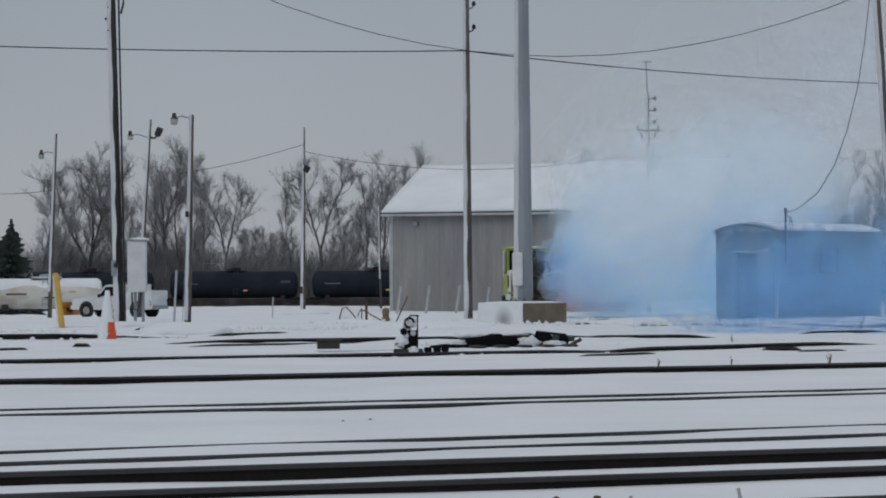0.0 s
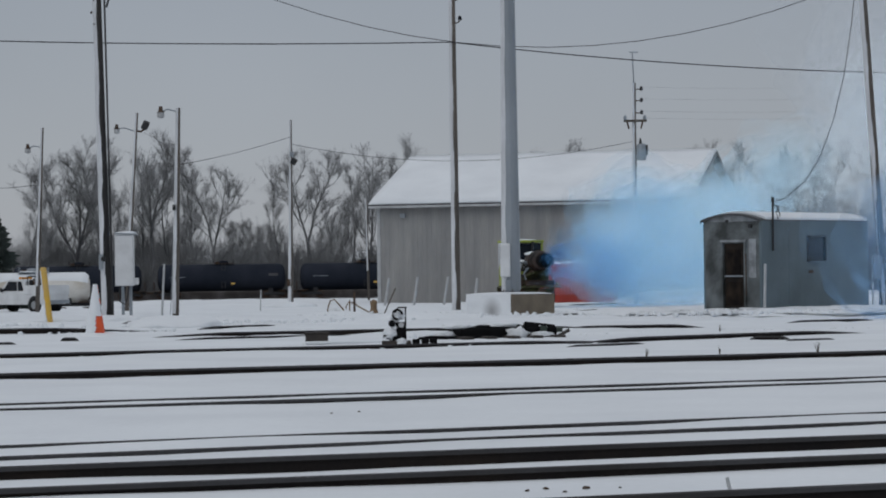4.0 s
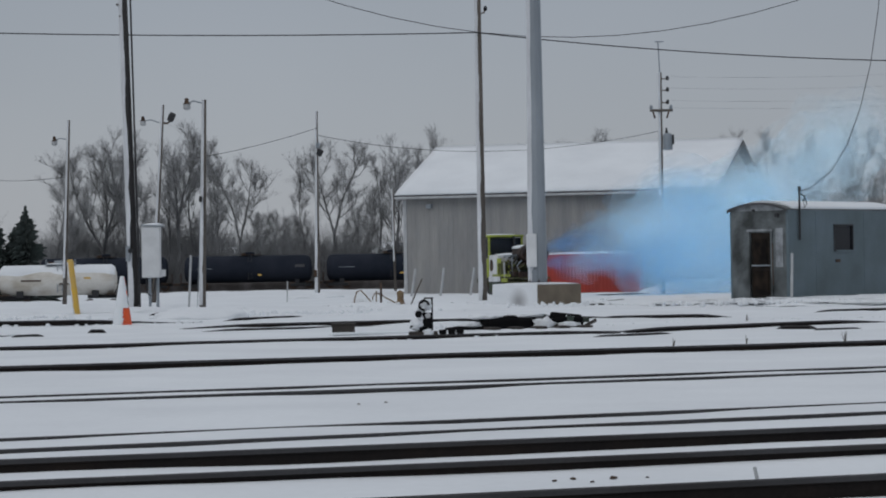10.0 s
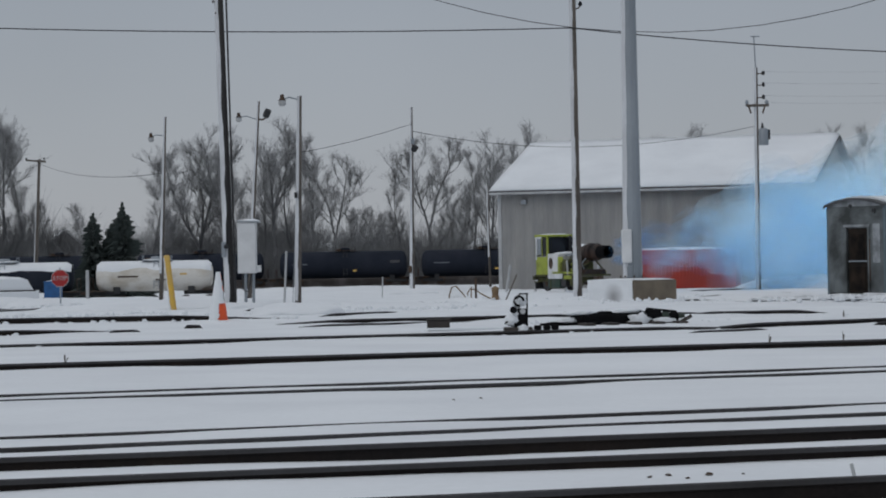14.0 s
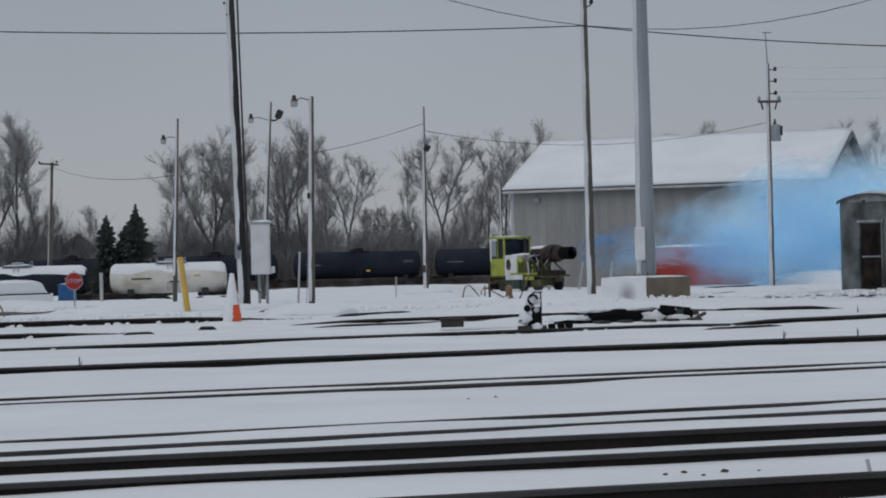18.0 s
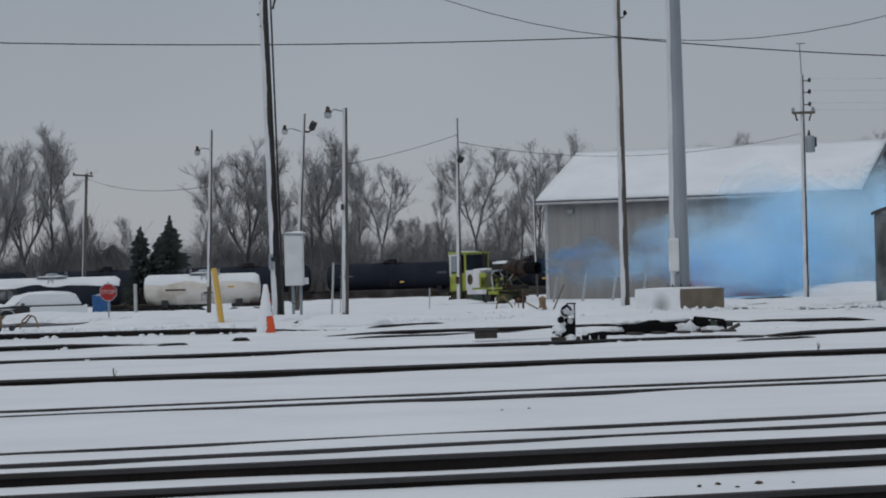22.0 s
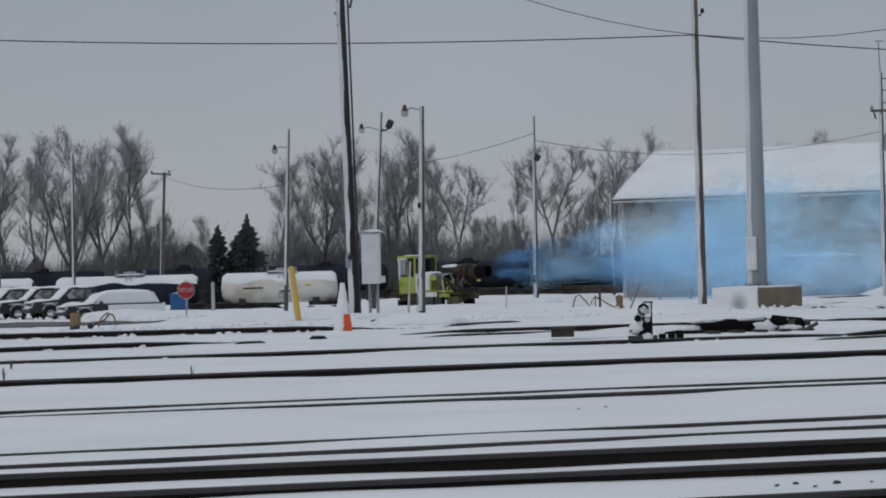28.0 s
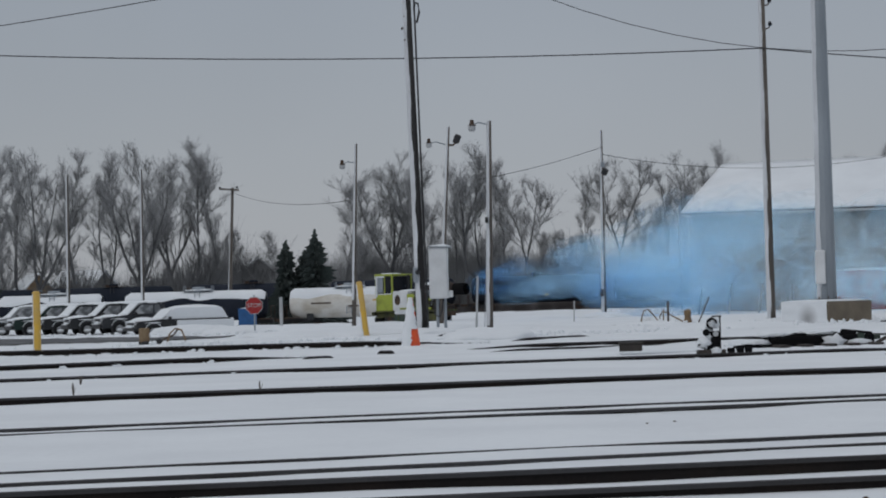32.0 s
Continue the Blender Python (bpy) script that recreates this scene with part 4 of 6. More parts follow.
def build_thicket(name, x0, x1, y0, y1, hmax, count, seed, label):
    """Undergrowth of bare stems, too fine to count."""
    rnd = random.Random(seed)
    verts, faces = [], []

    def stem(p, q, r):
        k = len(verts)
        for c, rr in ((p, r), (q, r * 0.4)):
            for i in range(3):
                a = 2.094 * i
                verts.append((c.x + rr * math.cos(a), c.y + rr * math.sin(a), c.z))
        for i in range(3):
            j = (i + 1) % 3
            faces.append((k + i, k + j, k + 3 + j, k + 3 + i))

    for i in range(count):
        x, y = rnd.uniform(x0, x1), rnd.uniform(y0, y1)
        h = hmax * (0.35 + 0.65 * abs(noise.noise(Vector((x * 0.09, y * 0.05, seed)))) * 1.8) * rnd.uniform(0.5, 1.05)
        h *= 1 - 0.3 * smooth01(40, 54, -x) - 0.2 * smooth01(-2, 6, x) * (1 - smooth01(6, 14, x))
        p = Vector((x, y, ground_z(x, y) - 0.2))
        for s in range(rnd.randint(2, 4)):
            lean = Vector((rnd.uniform(-0.35, 0.35), rnd.uniform(-0.3, 0.3), 1)).normalized()
            q = p + lean * h * rnd.uniform(0.4, 0.7)
            stem(p, q, rnd.uniform(0.03, 0.07))
            for b in range(rnd.randint(3, 5)):
                d = (lean + Vector((rnd.uniform(-0.7, 0.7), rnd.uniform(-0.6, 0.6), 0.1))).normalized()
                a = p.lerp(q, rnd.uniform(0.4, 1.0))
                c = a + d * h * rnd.uniform(0.25, 0.5)
                stem(a, c, 0.03)
                for w in range(2):
                    d2 = (d + Vector((rnd.uniform(-0.7, 0.7), rnd.uniform(-0.6, 0.6), 0.2))).normalized()
                    stem(a.lerp(c, rnd.uniform(0.3, 1.0)), c + d2 * h * 0.2, 0.018)
    o = raw(name, verts, faces, BRUSH)
    tagged(o, label, "undergrowth", kind="stuff")


build_thicket("thicket", -110, 90, 272, 300, 10.0, 4800, 3, "dense grey-brown leafless undergrowth along the tree line")
build_thicket("thicket", -120, 110, 305, 345, 10.8, 3800, 5, "distant grey leafless woods")


def build_spruce(x, y, h, seed):
    rnd = random.Random(seed)
    e = thing("spruce_tree", pose(x, y, ground_z(x, y) - 0.2), "dark green spruce tree", "tree", "spruces")
    part("trunk", rod((0, 0, 0), (0, 0, h * 0.95), 0.2, 0.03, 7), BRANCH, e)
    verts, faces = [], []
    z = h * 0.08
    while z < h:
        f = 1 - z / h
        reach = h * 0.27 * f ** 0.8 * (0.75 + 0.5 * abs(math.sin(z * 1.7 + seed * 2.1))) + 0.15
        for i in range(int(12 + 26 * f)):
            a = rnd.uniform(0, 6.28)
            r = reach * rnd.uniform(0.45, 1.2) * (1 + 0.35 * math.sin(a * 2 + seed + z))
            drop = r * rnd.uniform(0.15, 0.45)
            d, s = Vector((math.cos(a), math.sin(a), 0)), Vector((-math.sin(a), math.cos(a), 0))
            w = 0.10 * r + 0.08
            zz = z + rnd.uniform(-0.3, 0.3)
            p0, tip = Vector((0, 0, zz)), d * r + Vector((0, 0, z - drop + rnd.uniform(0.0, 0.5)))
            mid = p0.lerp(tip, 0.55) + Vector((0, 0, 0.12))
            k = len(verts)
            verts += [tuple(p0), tuple(mid + s * w), tuple(tip), tuple(mid - s * w), tuple(mid - Vector((0, 0, 0.25 + 0.1 * r)))]
            faces += [(k, k + 1, k + 4), (k + 1, k + 2, k + 4), (k + 2, k + 3, k + 4), (k + 3, k, k + 4), (k, k + 1, k + 2, k + 3)]
        z += h * 0.020
    raw("crown", verts, faces, SPRUCE, e)


for i, (x, y, h) in enumerate(((-25.2 * 1.18, 224, 8.5), (-22.9 * 1.18, 224, 9.6), (-28.3, 226, 7.6), (-56.5, 222, 6.5), (-58.5, 224, 7.0))):
    build_spruce(x, y, h * 0.9, i)


# ---- far houses ----
def build_house(x, y, w, d, eave, ridge, wall, label, turn=12):
    e = thing("house", pose(x, y, ground_z(x, y) - 0.1, 0, 0, turn), label, "house", "far houses")
    part("wall", slab([(-w / 2, 0), (w / 2, 0), (w / 2, eave), (0, ridge), (-w / 2, eave)], d), wall, e)
    for s in (-1, 1):
        a = math.degrees(math.atan2(ridge - eave, w / 2))
        part("roof", box((s * w / 4 * 1.06, d / 2, (eave + ridge) / 2 + 0.12), (math.hypot(w / 2, ridge - eave) * 1.1, d + 0.6, 0.16), 0.02, (0, s * a, 0)), SNOW, e)
    part("window", box((0, -0.03, eave * 0.9), (0.9, 0.08, 1.1), 0.01), GLASS, e)
    part("window", box((-w / 4, -0.03, eave * 0.45), (0.9, 0.08, 1.1), 0.01), GLASS, e)


HOUSEWALL = mat("grey_clapboard", (0.22, 0.21, 0.20), 0.8, scale=0.8, fine=5, stretch=(0.4, 0.4, 6))
TANWALL = mat("tan_clapboard", (0.36, 0.25, 0.15), 0.8, scale=0.8, fine=5, stretch=(0.4, 0.4, 6))
build_house(-43.6, 303, 7.0, 8, 4.2, 7.0, HOUSEWALL, "small grey house with a snowy gable roof")
build_house(-71.2, 304, 4.6, 8, 3.4, 5.8, TANWALL, "small tan house with a snowy gable roof", 24)
build_house(8.5, 304, 6.0, 8, 3.2, 5.2, HOUSEWALL, "small grey house with a snowy gable roof")
build_house(-11.0, 304, 6.0, 6, 2.8, 4.8, HOUSEWALL, "small grey house with a snowy gable roof", 60)
build_house(-63.0, 304, 6.0, 7, 3.4, 6.0, HOUSEWALL, "small grey house with a snowy gable roof", 58)


# ---- the jet snow blower on its track ----
DARKGREEN = mat("dark_green_tank_paint", (0.02, 0.05, 0.035), 0.6, col2=(0.05, 0.06, 0.05), scale=2)
# sheenless black; the dark hollow of the nozzle is put into this colour
MATTBLACK = mat("matt_black", (0.011, 0.011, 0.012), 0.95, scale=3, spec=0.02)
def build_blower():
    e = thing("jet_snow_blower", pose(8.63, 133.0, -0.25), "lime-yellow rail-mounted jet engine snow blower with a white hood", "snow blower")
    # local x: cab at the -x end, exhaust at the +x end; z = 0 is the rail
    part("underframe", box((-0.75, 0, 0.62), (4.3, 1.6, 0.28), 0.04), LIMEDIRTY, e)
    part("deck", box((-0.5, 0, 0.84), (4.6, 2.0, 0.10), 0.02), LIMEDIRTY, e)
    for x in (-1.9, 1.1):
        ax = part("axle", rod((x, -0.85, 0.4), (x, 0.85, 0.4), 0.07), RUST, e)
        for y in (-0.72, 0.72):
            part("wheel", rod((x, y - 0.07, 0.4), (x, y + 0.07, 0.4), 0.40, 0.40, 22), BLACK, ax)
            part("wheel_hub", rod((x, y - 0.1, 0.4), (x, y + 0.1, 0.4), 0.14, 0.14, 12), RUST, ax)
    part("side_tank", box((-0.75, -0.86, 0.42), (1.25, 0.34, 0.52), 0.06), DARKGREEN, e, "dark green side tank")
    part("tank_strap", box((-1.05, -0.87, 0.42), (0.06, 0.37, 0.54), 0.01), LIMEDIRTY, e)
    part("battery_box", box((0.25, -0.86, 0.45), (0.5, 0.34, 0.42), 0.03), BLACK, e)
    part("tool_box", box((1.3, -0.84, 0.48), (0.9, 0.32, 0.4), 0.03), LIMEDIRTY, e)
    part("rail_guard", box((-2.85, 0, 0.32), (0.12, 1.9, 0.4), 0.02), BLACK, e)
    c = part("cab", box((-2.15, 0, 1.35), (1.25, 1.9, 1.0), 0.04), LIME, e)
    for x in (-2.74, -1.56):
        for y in (-0.91, 0.91):
            part("cab_pillar", box((x, y, 2.40), (0.10, 0.10, 1.14), 0.02), LIME, c)
    part("cab_roof", box((-2.15, 0, 3.0), (1.36, 2.0, 0.12), 0.04), LIME, c)
    part("roof_snow", lump((-2.35, 0, 3.05), (0.5, 0.9, 0.07), 3, 2), SNOW, c, smooth=True)
    part("cab_window", box((-1.86, -0.91, 2.40), (0.48, 0.03, 1.0)), GLASS, c)
    part("cab_window", box((-2.46, -0.91, 2.42), (0.42, 0.03, 0.9)), GALV, c, "frosted grey side window")
    part("window_post", box((-2.70, -0.945, 2.30), (0.12, 0.04, 1.2), 0.01), CRUST, c, "snow-caked front pillar")
    part("window_header", box((-2.42, -0.945, 2.92), (0.62, 0.04, 0.16), 0.01), CRUST, c)
    part("cab_window", box((-2.15, 0.91, 2.40), (1.06, 0.03, 1.0)), GLASS, c)
    part("cab_window", box((-2.74, 0, 2.40), (0.03, 1.7, 1.0)), CRUST, c, "snow-caked windscreen")
    part("cab_window", box((-1.56, 0, 2.40), (0.03, 1.7, 1.0)), GLASS, c)
    part("window_bar", box((-2.1, -0.935, 2.40), (0.06, 0.03, 1.0)), LIME, c)
    part("cab_front", box((-2.80, 0, 2.9), (0.10, 1.9, 0.30), 0.03), CRUST, c, "snow-caked cab front")
    part("bumper", box((-2.98, 0, 0.72), (0.22, 2.0, 0.22), 0.03), LIMEDIRTY, e)
    part("step", box((-2.45, -1.02, 0.5), (0.5, 0.2, 0.06), 0.01), LIMEDIRTY, e)
    part("headlight", rod((-2.86, -0.6, 1.25), (-2.80, -0.6, 1.25), 0.1, 0.1, 12), TRIM, c)
    part("headlight", rod((-2.86, 0.6, 1.25), (-2.80, 0.6, 1.25), 0.1, 0.1, 12), TRIM, c)
    part("exhaust_stack", rod((-1.36, 0.4, 1.6), (-1.36, 0.4, 2.98), 0.06), BLACK, e)
    h = part("hood", box((-0.95, -0.05, 1.45), (1.15, 1.8, 1.15), 0.06), WHITE, e, "snow-dusted white engine hood")
    part("hood_snow", lump((-0.85, 0, 2.02), (0.62, 0.85, 0.09), 6, 3), SNOW, h, smooth=True)
    em = bmesh.new()
    bmesh.ops.create_cone(em, cap_ends=True, segments=20, radius1=1, radius2=1, depth=1, matrix=Matrix.Translation((-1.15, -0.965, 1.5)) @ pose(0, 0, 0, 90) @ Matrix.Diagonal((0.20, 0.30, 0.03, 1)))
    part("emblem", em, RUST, h, "rust-red oval plate")
    part("fuel_tank", box((0.05, -0.1, 1.30), (0.9, 1.7, 0.8), 0.08), LIMEDIRTY, e)
    part("tank_cap_plate", box((0.5, -0.55, 1.95), (0.9, 0.5, 0.10), 0.03, (0, -4, 0)), GALV, e)
    for y in (-0.75, 0.75):
        part("engine_strut", pipe([(0.15, y, 0.9), (0.35, y, 1.8), (0.6, y, 1.95)], 0.06), TRIM, e)
        part("engine_brace", pipe([(0.5, y, 1.75), (1.7, y, 0.95)], 0.045), LIMEDIRTY, e)
        part("side_rail", box((0.2, y * 1.3, 0.98), (2.3, 0.08, 0.12), 0.02), LIME, e)
    j = part("jet_engine", lathe([(0, -1.25), (0.26, -1.22), (0.36, -1.0), (0.40, -0.5), (0.43, 0.1), (0.46, 0.3), (0.46, 0.8), (0.40, 1.1), (0.34, 1.3), (0.0, 1.3)], 28, Matrix.Translation((1.1, 0, 2.06)) @ pose(0, 0, 0, 0, 90, 0)), ENGINE, e, smooth=True)
    part("engine_band", lathe([(0.49, 0.32), (0.49, 0.42), (0.46, 0.44), (0.46, 0.30)], 28, Matrix.Translation((1.1, 0, 2.06)) @ pose(0, 0, 0, 0, 90, 0)), ENGINE, j)
    part("engine_band", lathe([(0.49, 0.76), (0.49, 0.84), (0.49, 0.86), (0.49, 0.74)], 28, Matrix.Translation((1.1, 0, 2.06)) @ pose(0, 0, 0, 0, 90, 0)), ENGINE, j)
    part("exhaust_nozzle", lathe([(0.0, -0.9), (0.24, -0.9), (0.28, 0.0), (0.29, 0.9), (0.32, 0.92), (0.345, 0.88), (0.34, 0.2), (0.34, 0.0)], 28, Matrix.Translation((2.3, 0, 2.06)) @ pose(0, 0, 0, 0, 90, 0)), MATTBLACK, j, "black open exhaust nozzle", smooth=True)
    part("engine_cover", lump((0.5, 0, 2.35), (0.75, 0.45, 0.16), 9, 2), SNOW, e, smooth=True)
    part("pipework", pipe([(0.6, -0.5, 1.5), (1.0, -0.6, 1.3), (1.5, -0.55, 1.4), (1.9, -0.4, 1.6)], 0.05), RUST, e)
    part("pipework", pipe([(0.4, -0.7, 1.1), (1.2, -0.75, 1.15), (2.0, -0.5, 1.5)], 0.035), LIMEDIRTY, e)
    rb = random.Random(3)
    for k in range(9):
        x, y = rb.uniform(0.1, 1.9), -0.55 - rb.uniform(0, 0.3)
        part("engine_hose", pipe([(x, y, rb.uniform(1.0, 1.3)), (x + rb.uniform(-0.3, 0.3), y - 0.08, rb.uniform(1.3, 1.6)), (x + rb.uniform(-0.4, 0.5), y + 0.15, rb.uniform(1.6, 2.0))], rb.uniform(0.02, 0.045), 6), (BLACK, LIMEDIRTY, GALV)[k % 3], e)
    for k in range(6):
        part("engine_bracket", box((rb.uniform(0.2, 1.9), -0.7, rb.uniform(1.0, 1.5)), (rb.uniform(0.12, 0.3), 0.12, rb.uniform(0.12, 0.3)), 0.02, (0, rb.uniform(-20, 20), 0)), (BLACK, LIMEDIRTY, LIME)[k % 3], e)
    part("hood_panel", box((-0.2, -0.93, 1.45), (0.55, 0.04, 0.8), 0.02), LIME, e)
    part("rear_frame", box((1.35, 0, 1.02), (0.9, 1.4, 0.26), 0.05), ENGINE, e)
    part("side_plate", box((-0.55, -1.05, 0.80), (1.5, 0.04, 0.26), 0.02), CRUST, e, "snow-streaked side plate")
    part("side_plate", box((0.75, -1.05, 0.74), (0.8, 0.04, 0.2), 0.02), LIME, e)
    part("strut_post", box((0.62, -0.98, 1.25), (0.10, 0.08, 0.8), 0.02, (0, -8, 0)), TRIM, e)
    for k in range(12):
        x, z = rb.uniform(0.4, 1.9), rb.uniform(0.75, 1.6)
        part("engine_clutter", box((x, -0.78 + rb.uniform(-0.1, 0.1), z), (rb.uniform(0.08, 0.34), 0.16, rb.uniform(0.08, 0.3)), 0.03, (rb.uniform(-20, 20), rb.uniform(-30, 30), 0)), (ENGINE, BLACK, LIMEDIRTY, RUST, LIME)[k % 5], e)
    part("coupler", box((2.1, 0, 0.65), (0.5, 0.25, 0.25), 0.04), RUST, e)
    return e


blower = build_blower()


# ---- vehicles ----
RIM = mat("dull_wheel_rim", (0.33, 0.34, 0.35), 0.5, 0.4, scale=4)


FROST = mat("frosted_car_glass", (0.16, 0.17, 0.18), 0.6, col2=(0.62, 0.64, 0.66), scale=2.2, fine=14, lo=0.45, hi=0.7, spec=0.15)


def build_truck(name, m, label, paint, plow=False, utility=False, suv=False, snow=0.0, group="", category="pickup truck", buried=False):
    """A pickup or SUV, front at the -x end, 5.4 m long."""
    e = thing(name, m, label, category, group)
    w = 1.9
    pane = FROST if snow else GLASS
    low = [(-2.7, 0.42), (-2.72, 0.85), (-2.6, 1.02), (-1.25, 1.14), (2.62, 1.12), (2.68, 0.5), (2.3, 0.42)]
    body = slab(low, w, Matrix.Translation((0, -w / 2, 0)))
    part("body", body, paint, e)
    back = 2.45 if suv else 0.95
    roof = 1.80
    cabp = [(-1.25, 1.12), (-0.55, roof - 0.06), (-0.35, roof), (back - 0.35, roof), (back - 0.1, roof - 0.08), (back, 1.12)]
    part("cabin", slab(cabp, w - 0.24, Matrix.Translation((0, -w / 2 + 0.12, 0))), paint, e)
    for s in (-1, 1):
        y = s * (w / 2 - 0.118)
        part("side_window", slab([(-0.95, 1.18), (-0.48, roof - 0.12), (0.18, roof - 0.12), (0.18, 1.18)], 0.02, Matrix.Translation((0, y - (0.02 if s < 0 else 0), 0))), pane, e)
        part("side_window", slab([(0.26, 1.18), (0.26, roof - 0.12), (min(back - 0.42, 1.3), roof - 0.12), (min(back - 0.25, 1.45), 1.18)], 0.02, Matrix.Translation((0, y - (0.02 if s < 0 else 0), 0))), pane, e)
        if suv:
            part("side_window", slab([(1.52, 1.18), (1.4, roof - 0.12), (back - 0.42, roof - 0.14), (back - 0.22, 1.18)], 0.02, Matrix.Translation((0, y - (0.02 if s < 0 else 0), 0))), pane, e)
        part("wing_mirror", box((-0.85, s * (w / 2 + 0.08), 1.2), (0.12, 0.2, 0.2), 0.03), BLACK, e)
        part("headlight", box((-2.68, s * 0.7, 0.86), (0.08, 0.38, 0.18), 0.03), TRIM, e)
        for x in (-1.75, 1.65):
            part("wheel_arch", rod((x, s * (w / 2 - 0.05), 0.42), (x, s * (w / 2 + 0.012), 0.42), 0.48, 0.48, 22), BLACK, e)
            wheel = part("wheel", rod((x, s * (w / 2 - 0.22), 0.38), (x, s * (w / 2 + 0.02), 0.38), 0.38, 0.38, 22), RUBBER, e)
            part("rim", rod((x, s * (w / 2 + 0.022), 0.38), (x, s * (w / 2 + 0.035), 0.38), 0.22, 0.22, 16), RIM, wheel)
    part("windscreen", box((-0.915, 0, 1.45), (0.02, w - 0.42, 0.80), 0, (0, 45, 0)), GLASS, e)
    part("grille", box((-2.715, 0, 0.84), (0.05, 0.9, 0.24), 0.02), BLACK, e)
    part("front_bumper", box((-2.78, 0, 0.55), (0.18, w - 0.05, 0.22), 0.05), BLACK if not plow else paint, e)
    part("rear_bumper", box((2.72, 0, 0.55), (0.14, w - 0.05, 0.2), 0.04), GALV, e)
    if utility:
        part("service_body", box((1.85, 0, 1.22), (1.7, w + 0.06, 0.5), 0.03), paint, e)
        for x in (1.4, 2.25):
            part("locker_door", box((x, -w / 2 - 0.035, 1.2), (0.72, 0.03, 0.4), 0.01), paint, e)
        part("tailboard", box((2.55, 0, 0.95), (0.12, w, 0.7), 0.02), BLACK, e)
        part("beacon", box((0.1, 0, roof + 0.07), (0.25, 0.9, 0.12), 0.03), AMBER, e)
    if plow:
        part("plow_blade", slab([(-3.45, 0.12), (-3.60, 0.45), (-3.5, 0.85), (-3.42, 0.85), (-3.5, 0.45), (-3.35, 0.12)], 2.3, Matrix.Translation((0, -1.15, 0))), AMBER, e, "amber snow plow blade")
        part("plow_frame", box((-3.1, 0, 0.45), (0.7, 0.7, 0.16), 0.02), BLACK, e)
    if buried:
        part("snow_blanket", slab([(-1.2, 1.14), (-0.5, roof + 0.03), (back - 0.3, roof + 0.03), (back + 0.06, 1.14)], w - 0.16, Matrix.Translation((0, -w / 2 + 0.08, 0))), SNOW, e)
        part("snow_skirt", box((1.15, -w / 2 - 0.03, 0.72), (3.2, 0.12, 0.66), 0.05), SNOW, e)
        part("tail_snow", box((2.74, 0, 0.72), (0.14, w, 0.8), 0.05), SNOW, e)
        part("side_snow", lump((0.9, -w / 2 - 0.35, 0.1), (2.2, 0.5, 0.42), 12, 3, 0.25), SNOW, e, smooth=True)
    if snow:
        part("roof_snow", lump(((back - 0.6) / 2, 0, roof - 0.03), ((back + 0.55) / 2, 0.86, snow), 4, 3, 0.12), SNOW, e, smooth=True)
        part("hood_snow", lump((-1.92, 0, 1.00), (0.84, 0.93, snow * 1.15), 6, 3, 0.12), SNOW, e, smooth=True)
        part("cowl_snow", lump((-1.15, 0, 1.12), (0.35, 0.8, 0.2), 8, 3, 0.12), SNOW, e, smooth=True)
        for k, (x, z, a, b) in enumerate(((-2.74, 0.72, 0.75, 0.10), (-2.83, 0.66, 0.8, 0.05))):
            part("fascia_snow", lump((x, 0.15 * k, z), (0.06, a, b), 9 + k, 2, 0.3), SNOW, e, smooth=True)
        for x in (-1.75, 1.65):
            part("sill_snow", lump((x, -w / 2 - 0.02, 0.93), (0.5, 0.05, 0.04), 5, 2, 0.2), SNOW, e, smooth=True)
            part("rim_snow", lump((x, -w / 2 - 0.03, 0.31), (0.2, 0.03, 0.13), 7, 2, 0.2), SNOW, e, smooth=True)
        part("windscreen_snow", box((-0.95, 0, 1.46), (0.07, w - 0.3, 0.86), 0.03, (0, 45, 0)), SNOW, e)
        for x in (-1.75, 1.65):
            part("arch_snow", pipe([(x + 0.5 * math.cos(a), -w / 2 - 0.02, 0.42 + 0.5 * math.sin(a)) for a in (0.3, 0.8, 1.3, 1.8, 2.3, 2.8)], 0.02, 6), SNOW, e)
        part("door_line", box((0.22, -w / 2 - 0.004, 0.82), (0.02, 0.01, 0.55)), BLACK, e)
        part("grille_snow", lump((-2.74, 0.0, 0.98), (0.10, 0.8, 0.10), 13, 2, 0.3), SNOW, e, smooth=True)
    return e


pickup = build_truck("service_pickup", pose(-10.45, 135.0, -0.25), "white service pickup with an amber plow, driving off", WHITE, plow=True, utility=True)
part("tool_rack", pipe([(1.05, -0.85, 1.4), (1.05, -0.85, 1.95), (1.05, 0.85, 1.95), (1.05, 0.85, 1.4)], 0.035), BLACK, pickup)
for k in range(5):
    part("rack_load", box((1.15 + 0.22 * k, -0.6 + 0.1 * (k % 2), 1.62 + 0.08 * (k % 3)), (0.16, 0.3, 0.3), 0.03), (BLACK, RUST, GALV)[k % 3], pickup)
pickup.scale = (0.88, 0.9, 0.96)


# ---- yard furniture ----
def snow_drift(x, y, sx, sy, h, seed, sub=4):
    o = part("snow_drift", lump((x, y, snow_z(x, y) - 0.06), (sx, sy, h + 0.06), seed, sub, 0.14, 0.9), SNOW, smooth=True)
    return tagged(o, "low drift of wind-blown snow", "snow drift", "snow drifts")


